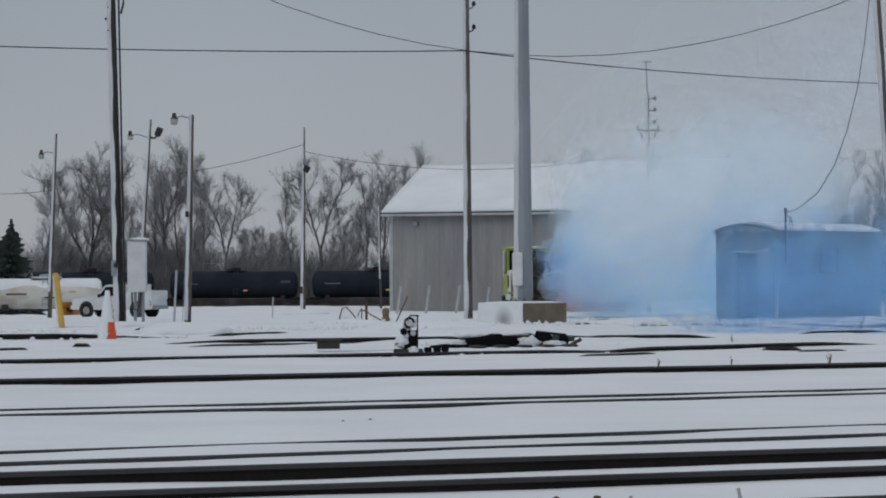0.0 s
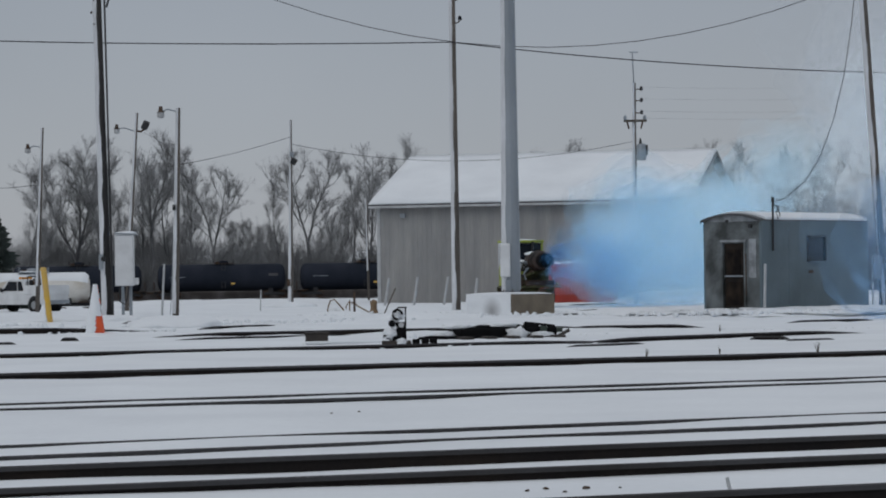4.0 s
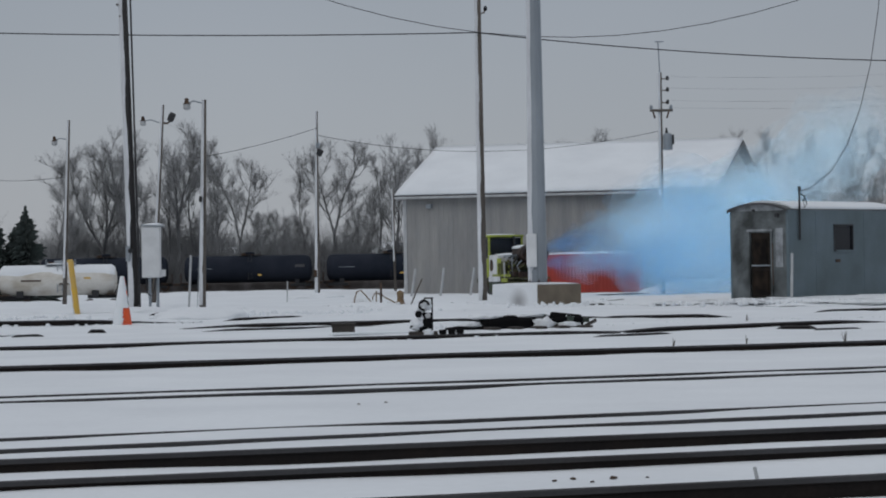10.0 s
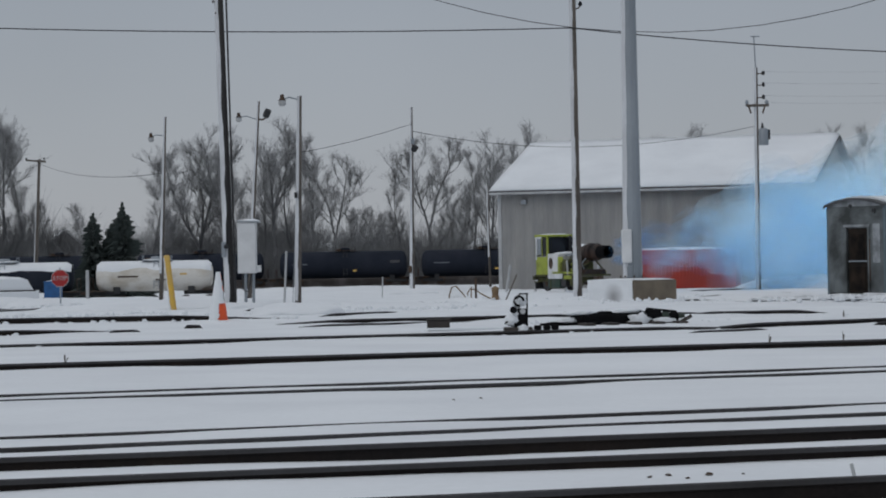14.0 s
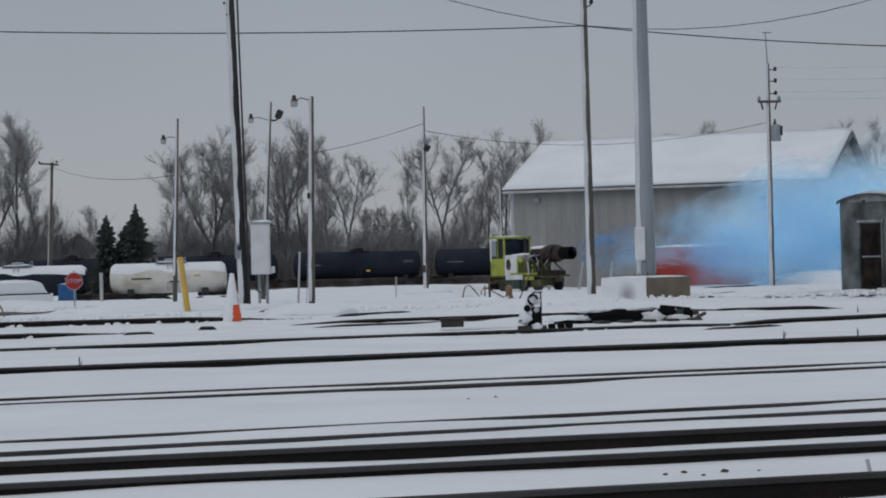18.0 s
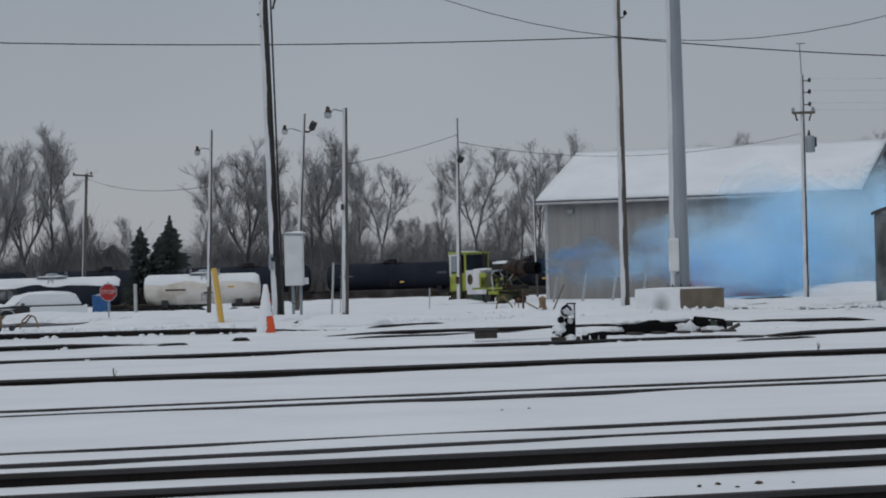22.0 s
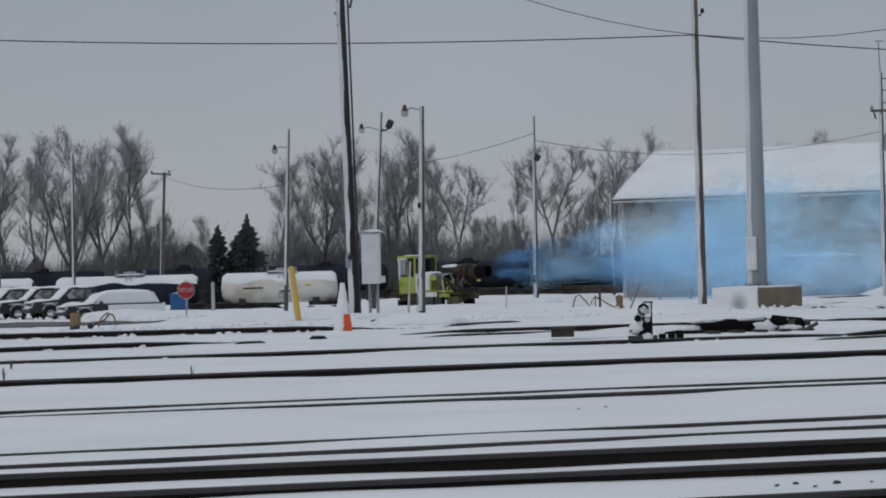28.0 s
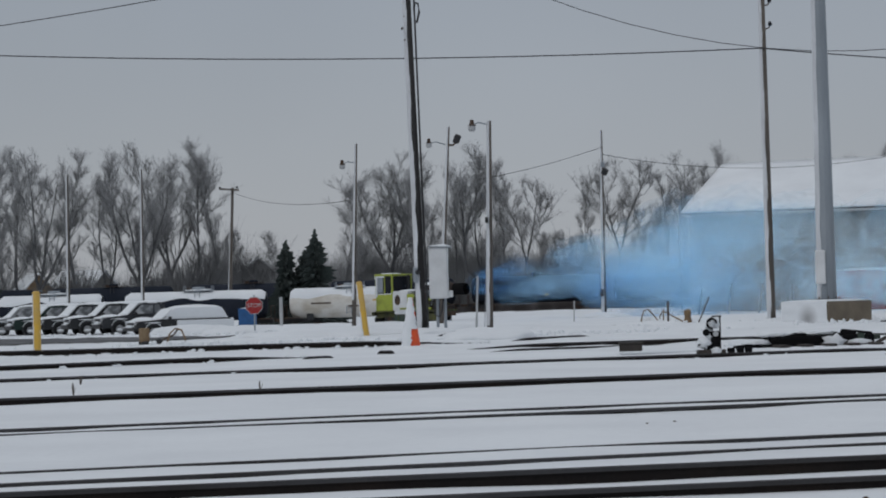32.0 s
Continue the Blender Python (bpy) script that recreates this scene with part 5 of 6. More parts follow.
for i, (x, y, sx, sy, h) in enumerate([(-5.3, 64.6, 0.8, 1.0, 0.10), (-3.9, 76.5, 1.5, 2.0, 0.36), (1.3, 86.9, 1.3, 1.0, 0.20), (0.5, 86.3, 0.8, 0.7, 0.14), (-6.6, 88.0, 1.0, 1.3, 0.16), (21.3, 136.5, 4.2, 3.0, 0.75), (3.5, 84.0, 3.2, 2.2, 0.20), (-10.5, 90.0, 3.5, 2.5, 0.22), (-15.0, 103.0, 2.4, 2.0, 0.3), (-18.2, 107.5, 2.2, 1.2, 0.40), (4.0, 58.2, 0.4, 0.4, 0.2), (-0.6, 139.0, 1.6, 1.4, 0.25), (-1.0, 83.0, 2.6, 1.6, 0.18), (12.5, 88.0, 3.2, 2.0, 0.18), (-8.0, 100.0, 5.0, 3.0, 0.2)]):
    snow_drift(x, y, sx, sy, h, 30 + i)

# traffic cone
co = thing("traffic_cone", pose(-5.31, 64.4, 0.02, 0, 0, 10), "orange traffic cone half plastered with snow", "cone")
part("cone_body", lathe([(0.20, 0.03), (0.195, 0.06), (0.045, 1.14), (0.035, 1.17), (0, 1.17)], 24), ORANGE, co, smooth=True)
part("base_plate", box((0, 0, 0.02), (0.5, 0.5, 0.05), 0.02), ORANGE, co)
part("snow_crust", crust_shell((0, 0, 0.02), (0, 0, 0.46), 0.24, 0.166, 100, 262, 0.012), SNOW, co, "snow plastered on one side", smooth=True)
part("snow_crust", crust_shell((0, 0, 0.45), (0, 0, 1.18), 0.168, 0.05, 70, 312, 0.012), SNOW, co, "snow plastered on one side", smooth=True)
part("reflective_collar", lathe([(0.137, 0.50), (0.108, 0.72)], 24), TRIM, co)
co.scale = (1.15, 1.15, 1.12)
part("reflective_collar", lathe([(0.088, 0.86), (0.072, 0.98)], 24), TRIM, co)

# yellow bollards
for (x, y, z), lean, h in (((-8.83, 87.6, -0.05), -6.5, 1.97), ((-17.36, 73.7, -0.05), 0.0, 1.87)):
    b = thing("bollard", pose(x, y, z, 0, lean, 0), "worn yellow steel bollard dusted with snow", "bollard", "yellow bollards")
    part("post", lathe([(0.115, -0.2), (0.115, h - 0.06), (0.08, h - 0.01), (0, h)], 18), YELLOW, b, smooth=True)
    part("snow_crust", crust_shell((0, 0, 0.0), (0, 0, h - 0.1), 0.115, 0.115, 120, 232, 0.01), CRUST, b, smooth=True)


def lettering(body, size, material, parent, m):
    cu = bpy.data.curves.new("lettering", "FONT")
    cu.body, cu.size, cu.extrude = body, size, 0.004
    cu.align_x, cu.align_y = "CENTER", "CENTER"
    tmp = new("lettering", cu)
    bpy.context.view_layer.update()
    me = bpy.data.meshes.new_from_object(tmp)
    bpy.data.objects.remove(tmp)
    me.materials.clear()
    me.materials.append(material)
    o = new("lettering", me)
    o.parent = parent
    o.matrix_basis = m
    return o


# stop sign
ss = thing("stop_sign", pose(-14.55, 99.6, -0.08), "red octagonal stop sign on a galvanised post in snow", "road sign")
part("post", box((0, 0, 0.75), (0.06, 0.04, 1.7), 0.01), GALV, ss)
bm = bmesh.new()
bmesh.ops.create_cone(bm, cap_ends=True, segments=8, radius1=0.37, radius2=0.37, depth=0.012, matrix=pose(0, -0.035, 1.18, 90, 0, 0) @ pose(0, 0, 0, 0, 0, 22.5))
plate = part("sign_border", bm, TRIM, ss)
bm = bmesh.new()
bmesh.ops.create_cone(bm, cap_ends=True, segments=8, radius1=0.345, radius2=0.345, depth=0.012, matrix=pose(0, -0.043, 1.18, 90, 0, 0) @ pose(0, 0, 0, 0, 0, 22.5))
part("sign_face", bm, RED, ss)
lettering("STOP", 0.24, TRIM, ss, pose(0, -0.053, 1.18, 90, 0, 0))

# blue bin
bb = thing("blue_bin", pose(-21.3, 143.0, -0.27), "blue plastic bin standing in the snow", "bin")
part("bin_body", box((0, 0, 0.5), (0.95, 0.8, 0.95), 0.05), BLUE, bb)
part("bin_lid", box((0, 0, 1.0), (1.0, 0.86, 0.08), 0.03), BLUE, bb)
part("snow_cap", lump((0, 0, 1.03), (0.46, 0.38, 0.06), 2, 2), SNOW, bb, smooth=True)
# marker posts
for x, y, h, r, lean in ((-16.9, 125.0, 1.55, 0.09, 0), (-5.35, 95.0, 2.1, 0.045, 3), (4.62, 140.0, 1.55, 0.075, 9), (6.25, 140.0, 1.6, 0.075, 8), (7.94, 140.0, 1.6, 0.075, 9), (9.66, 140.0, 1.5, 0.075, 7), (11.4, 140.0, 1.5, 0.075, 7), (-2.0, 118.0, 1.0, 0.03, 2), (21.3, 92.0, 1.0, 0.04, 0)):
    s = thing("marker_stake", pose(x, y, snow_z(x, y) - 0.05, 0, lean, 0), "pale marker stake leaning in the snow", "stake", "marker stakes")
    part("stake", rod((0, 0, -0.15), (0, 0, h), r, r * 0.95, 10), TRIM, s)
    part("stake_cap", rod((0, 0, h), (0, 0, h + 0.05), r * 1.05, r * 0.9, 10), TRIM, s)
# background poles on the parking side
for x, top in ((-37.8, 10.2), (-32.6, 10.45)):
    pole_thing("background_pole", (x, 170.0, -1.6), (x + 0.12, 170.0, top), 0.13, 0.09, WOOD, "slim grey wooden pole beyond the parking area", "pole", "background poles")
wp = pole_thing("wire_pole", (-31.3, 200.0, -1.45), (-30.75, 200.0, 10.3), 0.17, 0.12, WOOD, "old wooden wire pole with a short crossarm", "utility pole", a1=230)
part("crossarm", box((0.3, -0.15, 11.6), (1.6, 0.14, 0.14), 0.01, (0, 5, 0)), WOOD, wp)
for x in (-0.45, 0.95):
    part("insulator", lathe([(0, 0), (0.08, 0.02), (0.08, 0.16), (0, 0.2)], 8, Matrix.Translation((x, -0.15, 11.68))), BLACK, wp)

# switch stand
sw = thing("switch_stand", pose(2.0, 53.3, 0.0), "black railway switch stand with round targets, caked with snow", "switch stand")
part("head_block", box((0.0, 0, 0.03), (0.62, 0.35, 0.10), 0.02), TIE, sw)
part("stand_base", box((0.05, 0, 0.13), (0.30, 0.26, 0.12), 0.03), MATTBLACK, sw)
part("stand_body", box((0.09, 0, 0.32), (0.22, 0.2, 0.32), 0.04), MATTBLACK, sw)
part("spindle", rod((0.2, 0.02, 0.1), (0.2, 0.02, 0.80), 0.016), MATTBLACK, sw)
part("target_bar", box((0.13, 0, 0.79), (0.2, 0.03, 0.03), 0.005), MATTBLACK, sw)
pts = [(0.02 + 0.10 * math.cos(a * 0.35), -0.12, 0.64 + 0.10 * math.sin(a * 0.35)) for a in range(0, 15)]
part("ring_target", pipe(pts, 0.024, 7), MATTBLACK, sw)
part("round_target", rod((-0.10, -0.14, 0.45), (-0.10, -0.10, 0.45), 0.075, 0.075, 18), MATTBLACK, sw)
part("round_target", rod((0.10, -0.14, 0.42), (0.10, -0.10, 0.42), 0.06, 0.06, 18), TRIM, sw)
part("lever", pipe([(-0.02, -0.05, 0.15), (-0.16, -0.08, 0.2), (-0.28, -0.1, 0.18)], 0.022), MATTBLACK, sw)
for c, s, k in (((-0.02, -0.02, 0.58), (0.10, 0.09, 0.09), 1), ((-0.14, -0.04, 0.22), (0.16, 0.12, 0.12), 2), ((0.10, -0.02, 0.66), (0.08, 0.05, 0.12), 3), ((-0.06, -0.06, 0.36), (0.07, 0.07, 0.08), 4), ((0.1, -0.15, 0.05), (0.12, 0.08, 0.08), 5)):
    part("snow_cake", lump(c, s, k, 3, 0.6, 1.6, flat=False), SNOW, sw, smooth=True)
for i, x in enumerate((0.42, 0.62, 0.80)):
    part("connecting_rod", box((x, 0.1 * i, 0.06), (0.16, 0.22, 0.10), 0.03), MATTBLACK, sw)
# point machine and long dark switch gear beside it
pm = thing("junction_box", pose(0.3, 54.8, 0.0), "dark low trackside junction box", "trackside box")
part("box_body", box((0, 0, 0.09), (0.50, 0.4, 0.26), 0.02), TIE, pm)
part("box_lid", box((0, 0, 0.235), (0.56, 0.44, 0.03), 0.01), TIE, pm)
part("cover_board", box((0.75, -0.42, 0.03), (2.0, 0.16, 0.06), 0.02, (0, 0, 3)), SNOW, pm, "snow-covered board along the rail")
part("box_snow", lump((0.1, -0.32, -0.02), (0.45, 0.12, 0.08), 3, 2), SNOW, pm, smooth=True)
gear = thing("switch_machine", pose(4.4, 57.0, 0.0, 0, 0, 14), "long dark switch machine with rods, partly under snow", "switch machine")
part("gear_case", box((0.25, 0, 0.11), (2.3, 0.7, 0.28), 0.06), MATTBLACK, gear)
part("gear_cover", box((-0.6, 0.0, 0.15), (0.9, 0.6, 0.24), 0.08, (0, -8, 0)), MATTBLACK, gear)
part("motor", rod((0.7, -0.1, 0.22), (1.4, -0.1, 0.18), 0.16, 0.12, 14), MATTBLACK, gear)
part("throw_rod", box((-1.3, -0.1, 0.06), (1.1, 0.2, 0.12), 0.03, (0, -6, 0)), MATTBLACK, gear)
rg = random.Random(21)
for k in range(9):
    part("cover_plate", box((0.55 + 0.13 * k, -0.28 + rg.uniform(-0.08, 0.08), 0.20 + rg.uniform(-0.05, 0.09) - 0.012 * k), (rg.uniform(0.14, 0.3), 0.05, rg.uniform(0.05, 0.12)), 0.01, (rg.uniform(-25, 25), rg.uniform(-30, 30), rg.uniform(-20, 20))), (MATTBLACK, DARKGREEN, TIE)[k % 3], gear)
for k in range(5):
    part("lock_rod", rod((-1.6 + 0.6 * k, -0.36, 0.05), (-1.05 + 0.6 * k, -0.40, 0.05 + 0.03 * (k % 2)), 0.025, 0.02, 6), MATTBLACK, gear)
for c, s, k in (((-0.9, 0, 0.26), (0.35, 0.25, 0.10), 1), ((0.42, -0.38, 0.06), (0.24, 0.12, 0.19), 2), ((0.2, 0.05, 0.28), (0.5, 0.25, 0.07), 3), ((1.1, 0.0, 0.24), (0.3, 0.25, 0.08), 4), ((1.0, -0.38, 0.06), (0.3, 0.12, 0.10), 7), ((-1.2, -0.1, 0.1), (0.3, 0.2, 0.09), 8)):
    part("snow_cake", lump(c, s, k, 3, 0.55, 1.8), SNOW, gear, smooth=True)
for i in range(5):
    part("cross_tie", box((-0.9 + 0.55 * i, -0.1, 0.0), (0.24, 1.6, 0.14), 0.02), TIE, gear)

# bent pipes and a valve in the snow
pv = thing("pipe_stand", pose(1.52, 87.6, -0.24), "bent tan pipes with a rusty valve sticking out of snow", "pipework")
part("bent_pipe", pipe([(-0.66, 0, -0.1), (-0.64, 0, 0.55), (-0.55, 0, 0.84), (-0.40, 0, 0.88), (-0.2, 0, 0.66), (-0.02, 0, 0.42)], 0.024), TANPIPE, pv)
part("bent_pipe", pipe([(0.35, 0.05, 0.72), (0.1, 0.05, 0.78), (0.0, 0.05, 0.62), (0.04, 0.05, 0.3), (0.25, 0.05, 0.1)], 0.022), TANPIPE, pv)
part("bent_pipe", pipe([(0.12, 0, 0.1), (0.14, 0, 0.86), (0.45, 0, 0.62), (0.85, 0, 0.40)], 0.026), TANPIPE, pv)
part("upright", rod((0.30, 0, 0), (0.30, 0, 1.15), 0.04), RUST, pv)
part("valve", lathe([(0, 0), (0.13, 0.03), (0.16, 0.2), (0.1, 0.34), (0.12, 0.5), (0, 0.55)], 14, Matrix.Translation((0.98, 0, 0.05)) @ Matrix.Diagonal((1.1, 1.1, 1.5, 1))), TANPIPE, pv)
part("elbow", pipe([(1.1, 0, 0.2), (1.35, 0, 0.16), (1.7, 0, 0.22), (1.9, 0, 0.34)], 0.06), BLACK, pv)
part("hydrant", lathe([(0.12, 0), (0.12, 0.2), (0.2, 0.22), (0.2, 0.28), (0.1, 0.4), (0, 0.46)], 14, Matrix.Translation((1.85, 0.1, 0.12))), BLACK, pv)
part("leaning_board", box((1.55, 0.6, 0.75), (0.05, 0.05, 1.1), 0.01, (0, 24, 0)), WOOD, pv)
for c, s, k in (((-0.45, -0.1, 0.22), (0.30, 0.2, 0.30), 1), ((-0.15, -0.3, 0.18), (0.5, 0.3, 0.26), 2), ((0.6, -0.25, 0.2), (0.5, 0.3, 0.2), 3), ((-0.75, -0.2, 0.2), (0.3, 0.2, 0.16), 4)):
    part("snow_cake", lump(c, s, k, 4, 0.7, 2.0), SNOW, pv, smooth=True)
vb = thing("valve_box", pose(-15.6, 81.5, -0.03), "rusty tan valve housing with pipe hoops in snow", "pipework")
part("housing", box((0, 0, 0.28), (0.32, 0.3, 0.55), 0.05, (0, 0, 20)), TANPIPE, vb)
part("foot", box((0.05, 0, 0.05), (0.42, 0.36, 0.14), 0.03), BLACK, vb)
part("hoop", pipe([(0.75, 0, 0.0), (0.85, 0, 0.35), (1.05, 0, 0.52), (1.25, 0, 0.46), (1.36, 0, 0.2), (1.37, 0, 0.0)], 0.03), TANPIPE, vb)
part("hoop", pipe([(0.45, 0.2, 0.0), (0.6, 0.2, 0.16), (0.95, 0.2, 0.3), (1.1, 0.2, 0.5)], 0.03), RUST, vb)
part("valve_wheel", rod((0.5, -0.05, 0.1), (0.5, 0.02, 0.1), 0.1, 0.1, 12), BLACK, vb)

# weeds, pegs and stones
rw = random.Random(5)
for x, y, h in ((6.05, 43.7, 0.17), (7.39, 43.9, 0.19), (9.22, 44.2, 0.22), (-8.54, 38.6, 0.22), (-5.73, 39.6, 0.18), (10.2, 60.5, 0.2), (-9.6, 44.0, 0.2)):
    w = thing("dry_weed", pose(x, y, snow_z(x, y) - 0.02), "small dry weed sticking out of the snow", "weed", "dry weeds")
    for k in range(6):
        a = rw.uniform(0, 6.28)
        part("stalk", rod((0, 0, 0), (0.3 * h * k / 5 * math.cos(a), 0.1 * h * math.sin(a), h * rw.uniform(0.6, 1.0)), 0.009, 0.004, 4), WOOD, w)
for i, (x, y, r) in enumerate(((1.53, 17.1, 0.014), (1.67, 17.2, 0.016), (1.95, 17.2, 0.022), (1.78, 17.0, 0.012), (-6.6, 37.4, 0.045), (0.3, 27.0, 0.012), (0.6, 27.2, 0.014), (2.2, 17.3, 0.010))):
    o = part("stone", lump((x, y, snow_z(x, y) + r * 0.3), (r * 1.3, r, r * 0.8), i, 2, 0.5), RUST)
    tagged(o, "small dark stone on the snow", "stone", "stones")
pg = thing("marker_peg", pose(2.75, 15.9, 0.0, 0, -12, 0), "short white peg beside the rail", "peg")
part("peg", rod((0, 0, -0.1), (0, 0, 0.17), 0.014, 0.012), TRIM, pg)

# cleared asphalt of the parking lane
verts, faces = [], []
n, k = 120, 36
for i in range(n + 1):
    f = i / n
    x0 = -48 + 34.4 * f
    y0 = 89.8 + 0.45 * max(0, -19 - x0)
    wide = 15.0 * (1 - f ** 5) + 0.3
    for j in range(k + 1):
        g = j / k - 0.5
        x, y = x0, y0 + g * wide + 0.9 * noise.noise(Vector((x0 * 0.35, g * 2, 7)))
        verts.append((x, y, snow_z(x, y) + 0.05 if 0 < j < k else snow_z(x, y) - 0.03))
for i in range(n):
    for j in range(k):
        a = i * (k + 1) + j
        faces.append((a, a + 1, a + k + 2, a + k + 1))
tagged(raw("road", verts, faces, ASPHALT), "slushy grey asphalt lane beside the parked cars", "road", kind="structure")

# parked vehicles
DARKGREY = mat("dark_grey_car_paint", (0.05, 0.052, 0.058), 0.35, 0.3, scale=2, grain=0.04, bump=0.02)
SILVER = mat("silver_car_paint", (0.36, 0.37, 0.38), 0.35, 0.4, scale=2, grain=0.04, bump=0.02)
GREEN = mat("dark_green_car_paint", (0.025, 0.045, 0.04), 0.35, 0.3, scale=2, grain=0.04, bump=0.02)
for i, (paint, suv, lab) in enumerate(((BLACK, True, "dark wagon buried under snow"), (DARKGREY, False, "dark grey pickup dusted with snow"), (BLACK, True, "black SUV with snow on hood and roof"), (BLACK, True, "black SUV with a snowy hood"), (GREEN, True, "dark green SUV with snow on its roof"), (SILVER, True, "silver car covered with snow"))):
    x, y = -19.7 - 1.95 * i, 111.2 + 2.4 * i
    car = build_truck("parked_car", pose(x, y, ground_z(x, y) - 0.04, 0, 0, 30 - 3 * (i % 3)), lab, paint, suv=suv, snow=0.16 if i else 0.26, group="parked vehicles", category="car", buried=i == 0)
    car.scale = (0.84, 0.84, 0.82 if i else 0.70)
    if i == 0:
        car.location.z -= 0.10


# loose snow clods along the ploughed edges
def build_clods():
    rc = random.Random(9)
    bm = bmesh.new()
    spots = [(17.2, 81.5, 5.5, 1.4, 260), (16.4, 80.6, 4.5, 0.5, 120), (2.5, 85.0, 4.0, 3.0, 140), (1.2, 85.6, 2.0, 0.8, 60), (8.5, 86.5, 4.0, 1.5, 90), (-10.0, 77.0, 7.0, 1.2, 150), (-2.0, 79.5, 4.0, 2.0, 90), (-24.0, 107.0, 6.0, 1.5, 110), (10.0, 95.0, 6.0, 4.0, 90), (4.5, 58.5, 2.0, 1.2, 50), (-14.0, 98.0, 5.0, 3.0, 90)]
    for x0, y0, sx, sy, n in spots:
        for k in range(n):
            x, y = rc.gauss(x0, sx * 0.5), rc.gauss(y0, sy * 0.5)
            r = rc.uniform(0.03, 0.11)
            z = snow_z(x, y)
            if 11 < x < 24 and 78 < y < 88:
                z = max(z, 0.12 - 0.03 * abs(y - 82.0))
            c = bmesh.ops.create_icosphere(bm, subdivisions=1, radius=r, matrix=Matrix.Translation((x, y, z + r * 0.2)))
            for v in c["verts"]:
                v.co.x += rc.uniform(-0.3, 0.3) * r
                v.co.z += rc.uniform(-0.3, 0.3) * r
    for y0, slope, xa, xb, n in ((69.31, 0.078, -16, -3.5, 90), (64.0, 0.72, -18, -7, 50), (50.16, 0.373, -14, 9, 40), (57.2, 0.42, 4, 16, 50)):
        for k in range(n):
            x = rc.uniform(xa, xb)
            y = y0 + slope * x + rc.choice((-1, 1, 1)) * rc.uniform(0.06, 0.14 if y0 < 40 else 0.5)
            r = rc.uniform(0.015, 0.035) if y0 < 60 else rc.uniform(0.02, 0.075)
            c = bmesh.ops.create_icosphere(bm, subdivisions=1, radius=r, matrix=Matrix.Translation((x, y, snow_z(x, y) + r * 0.3)) @ Matrix.Diagonal((rc.uniform(1, 2.2), 1, rc.uniform(0.5, 0.9), 1)))
            for v in c["verts"]:
                v.co.x += rc.uniform(-0.3, 0.3) * r
                v.co.z += rc.uniform(-0.3, 0.3) * r
    o = part("snow_clods", bm, SNOW)
    tagged(o, "loose clods of ploughed snow", "snow", kind="stuff")


build_clods()


# ---- smoke from the jet: rigid translucent puffs that drift ----
def smoke_material(name, col, alpha, scale):
    m = bpy.data.materials.new(name)
    m.use_nodes = True
    n, l = m.node_tree.nodes, m.node_tree.links
    n.clear()
    out = n.new("ShaderNodeOutputMaterial")
    mix, clear, add = n.new("ShaderNodeMixShader"), n.new("ShaderNodeBsdfTransparent"), n.new("ShaderNodeAddShader")
    dif, tra = n.new("ShaderNodeBsdfDiffuse"), n.new("ShaderNodeBsdfTranslucent")
    for node in (dif, tra):
        node.inputs["Color"].default_value = (*col, 1)
    co, no, mp = n.new("ShaderNodeTexCoord"), n.new("ShaderNodeTexNoise"), n.new("ShaderNodeMapRange")
    no.inputs["Scale"].default_value, no.inputs["Detail"].default_value = scale, 6.0
    l.new(co.outputs["Object"], no.inputs["Vector"])
    mp.inputs["From Min"].default_value, mp.inputs["From Max"].default_value = 0.38, 0.64
    mp.inputs["To Min"].default_value, mp.inputs["To Max"].default_value = alpha * 0.12, alpha * 1.9
    l.new(no.outputs["Fac"], mp.inputs["Value"])
    l.new(dif.outputs[0], add.inputs[0])
    l.new(tra.outputs[0], add.inputs[1])
    l.new(mp.outputs[0], mix.inputs[0])
    l.new(clear.outputs[0], mix.inputs[1])
    l.new(add.outputs[0], mix.inputs[2])
    l.new(mix.outputs[0], out.inputs[0])
    return m


SMOKE = smoke_material("blue_exhaust_smoke", (0.40, 0.52, 0.58), 0.041, 0.9)
THINSMOKE = smoke_material("dark_blue_jet_smoke", (0.08, 0.21, 0.38), 0.040, 0.9)
DENSESMOKE = smoke_material("dense_blue_smoke", (0.28, 0.435, 0.55), 0.039, 0.9)
PALESMOKE = smoke_material("pale_exhaust_smoke", (0.47, 0.54, 0.575), 0.050, 0.8)
WHITESMOKE = smoke_material("white_exhaust_smoke", (0.47, 0.50, 0.52), 0.075, 0.6)
HAZESMOKE = smoke_material("faint_white_haze", (0.44, 0.47, 0.50), 0.028, 0.5)
VEILSMOKE = smoke_material("blue_smoke_veil", (0.19, 0.34, 0.50), 0.050, 0.5)


def puff_meshes():
    """Puffs of two nested bumpy shells, so that they thin out towards the rim."""
    out = []
    for s in range(4):
        bm = bmesh.new()
        for k in range(2):
            r = bmesh.ops.create_icosphere(bm, subdivisions=3, radius=1.0)
            size = 1.0 - 0.36 * k
            for v in r["verts"]:
                p = v.co.copy()
                d = 1 + 0.46 * noise.noise(p * 1.3 + Vector((s * 9.0, k * 0.4, 0))) + 0.20 * noise.noise(p * 3.4 + Vector((s, k * 3.0, 5)))
                v.co = p * size * d
        for f in bm.faces:
            f.smooth = True
        me = bpy.data.meshes.new("puff")
        bm.to_mesh(me)
        bm.free()
        out.append(me)
    return out


PUFFS = {}
for key, material in (("blue", SMOKE), ("pale", PALESMOKE), ("thin", THINSMOKE), ("white", WHITESMOKE), ("haze", HAZESMOKE), ("veil", VEILSMOKE), ("dense", DENSESMOKE)):
    PUFFS[key] = puff_meshes()
    for me in PUFFS[key]:
        me.materials.append(material)

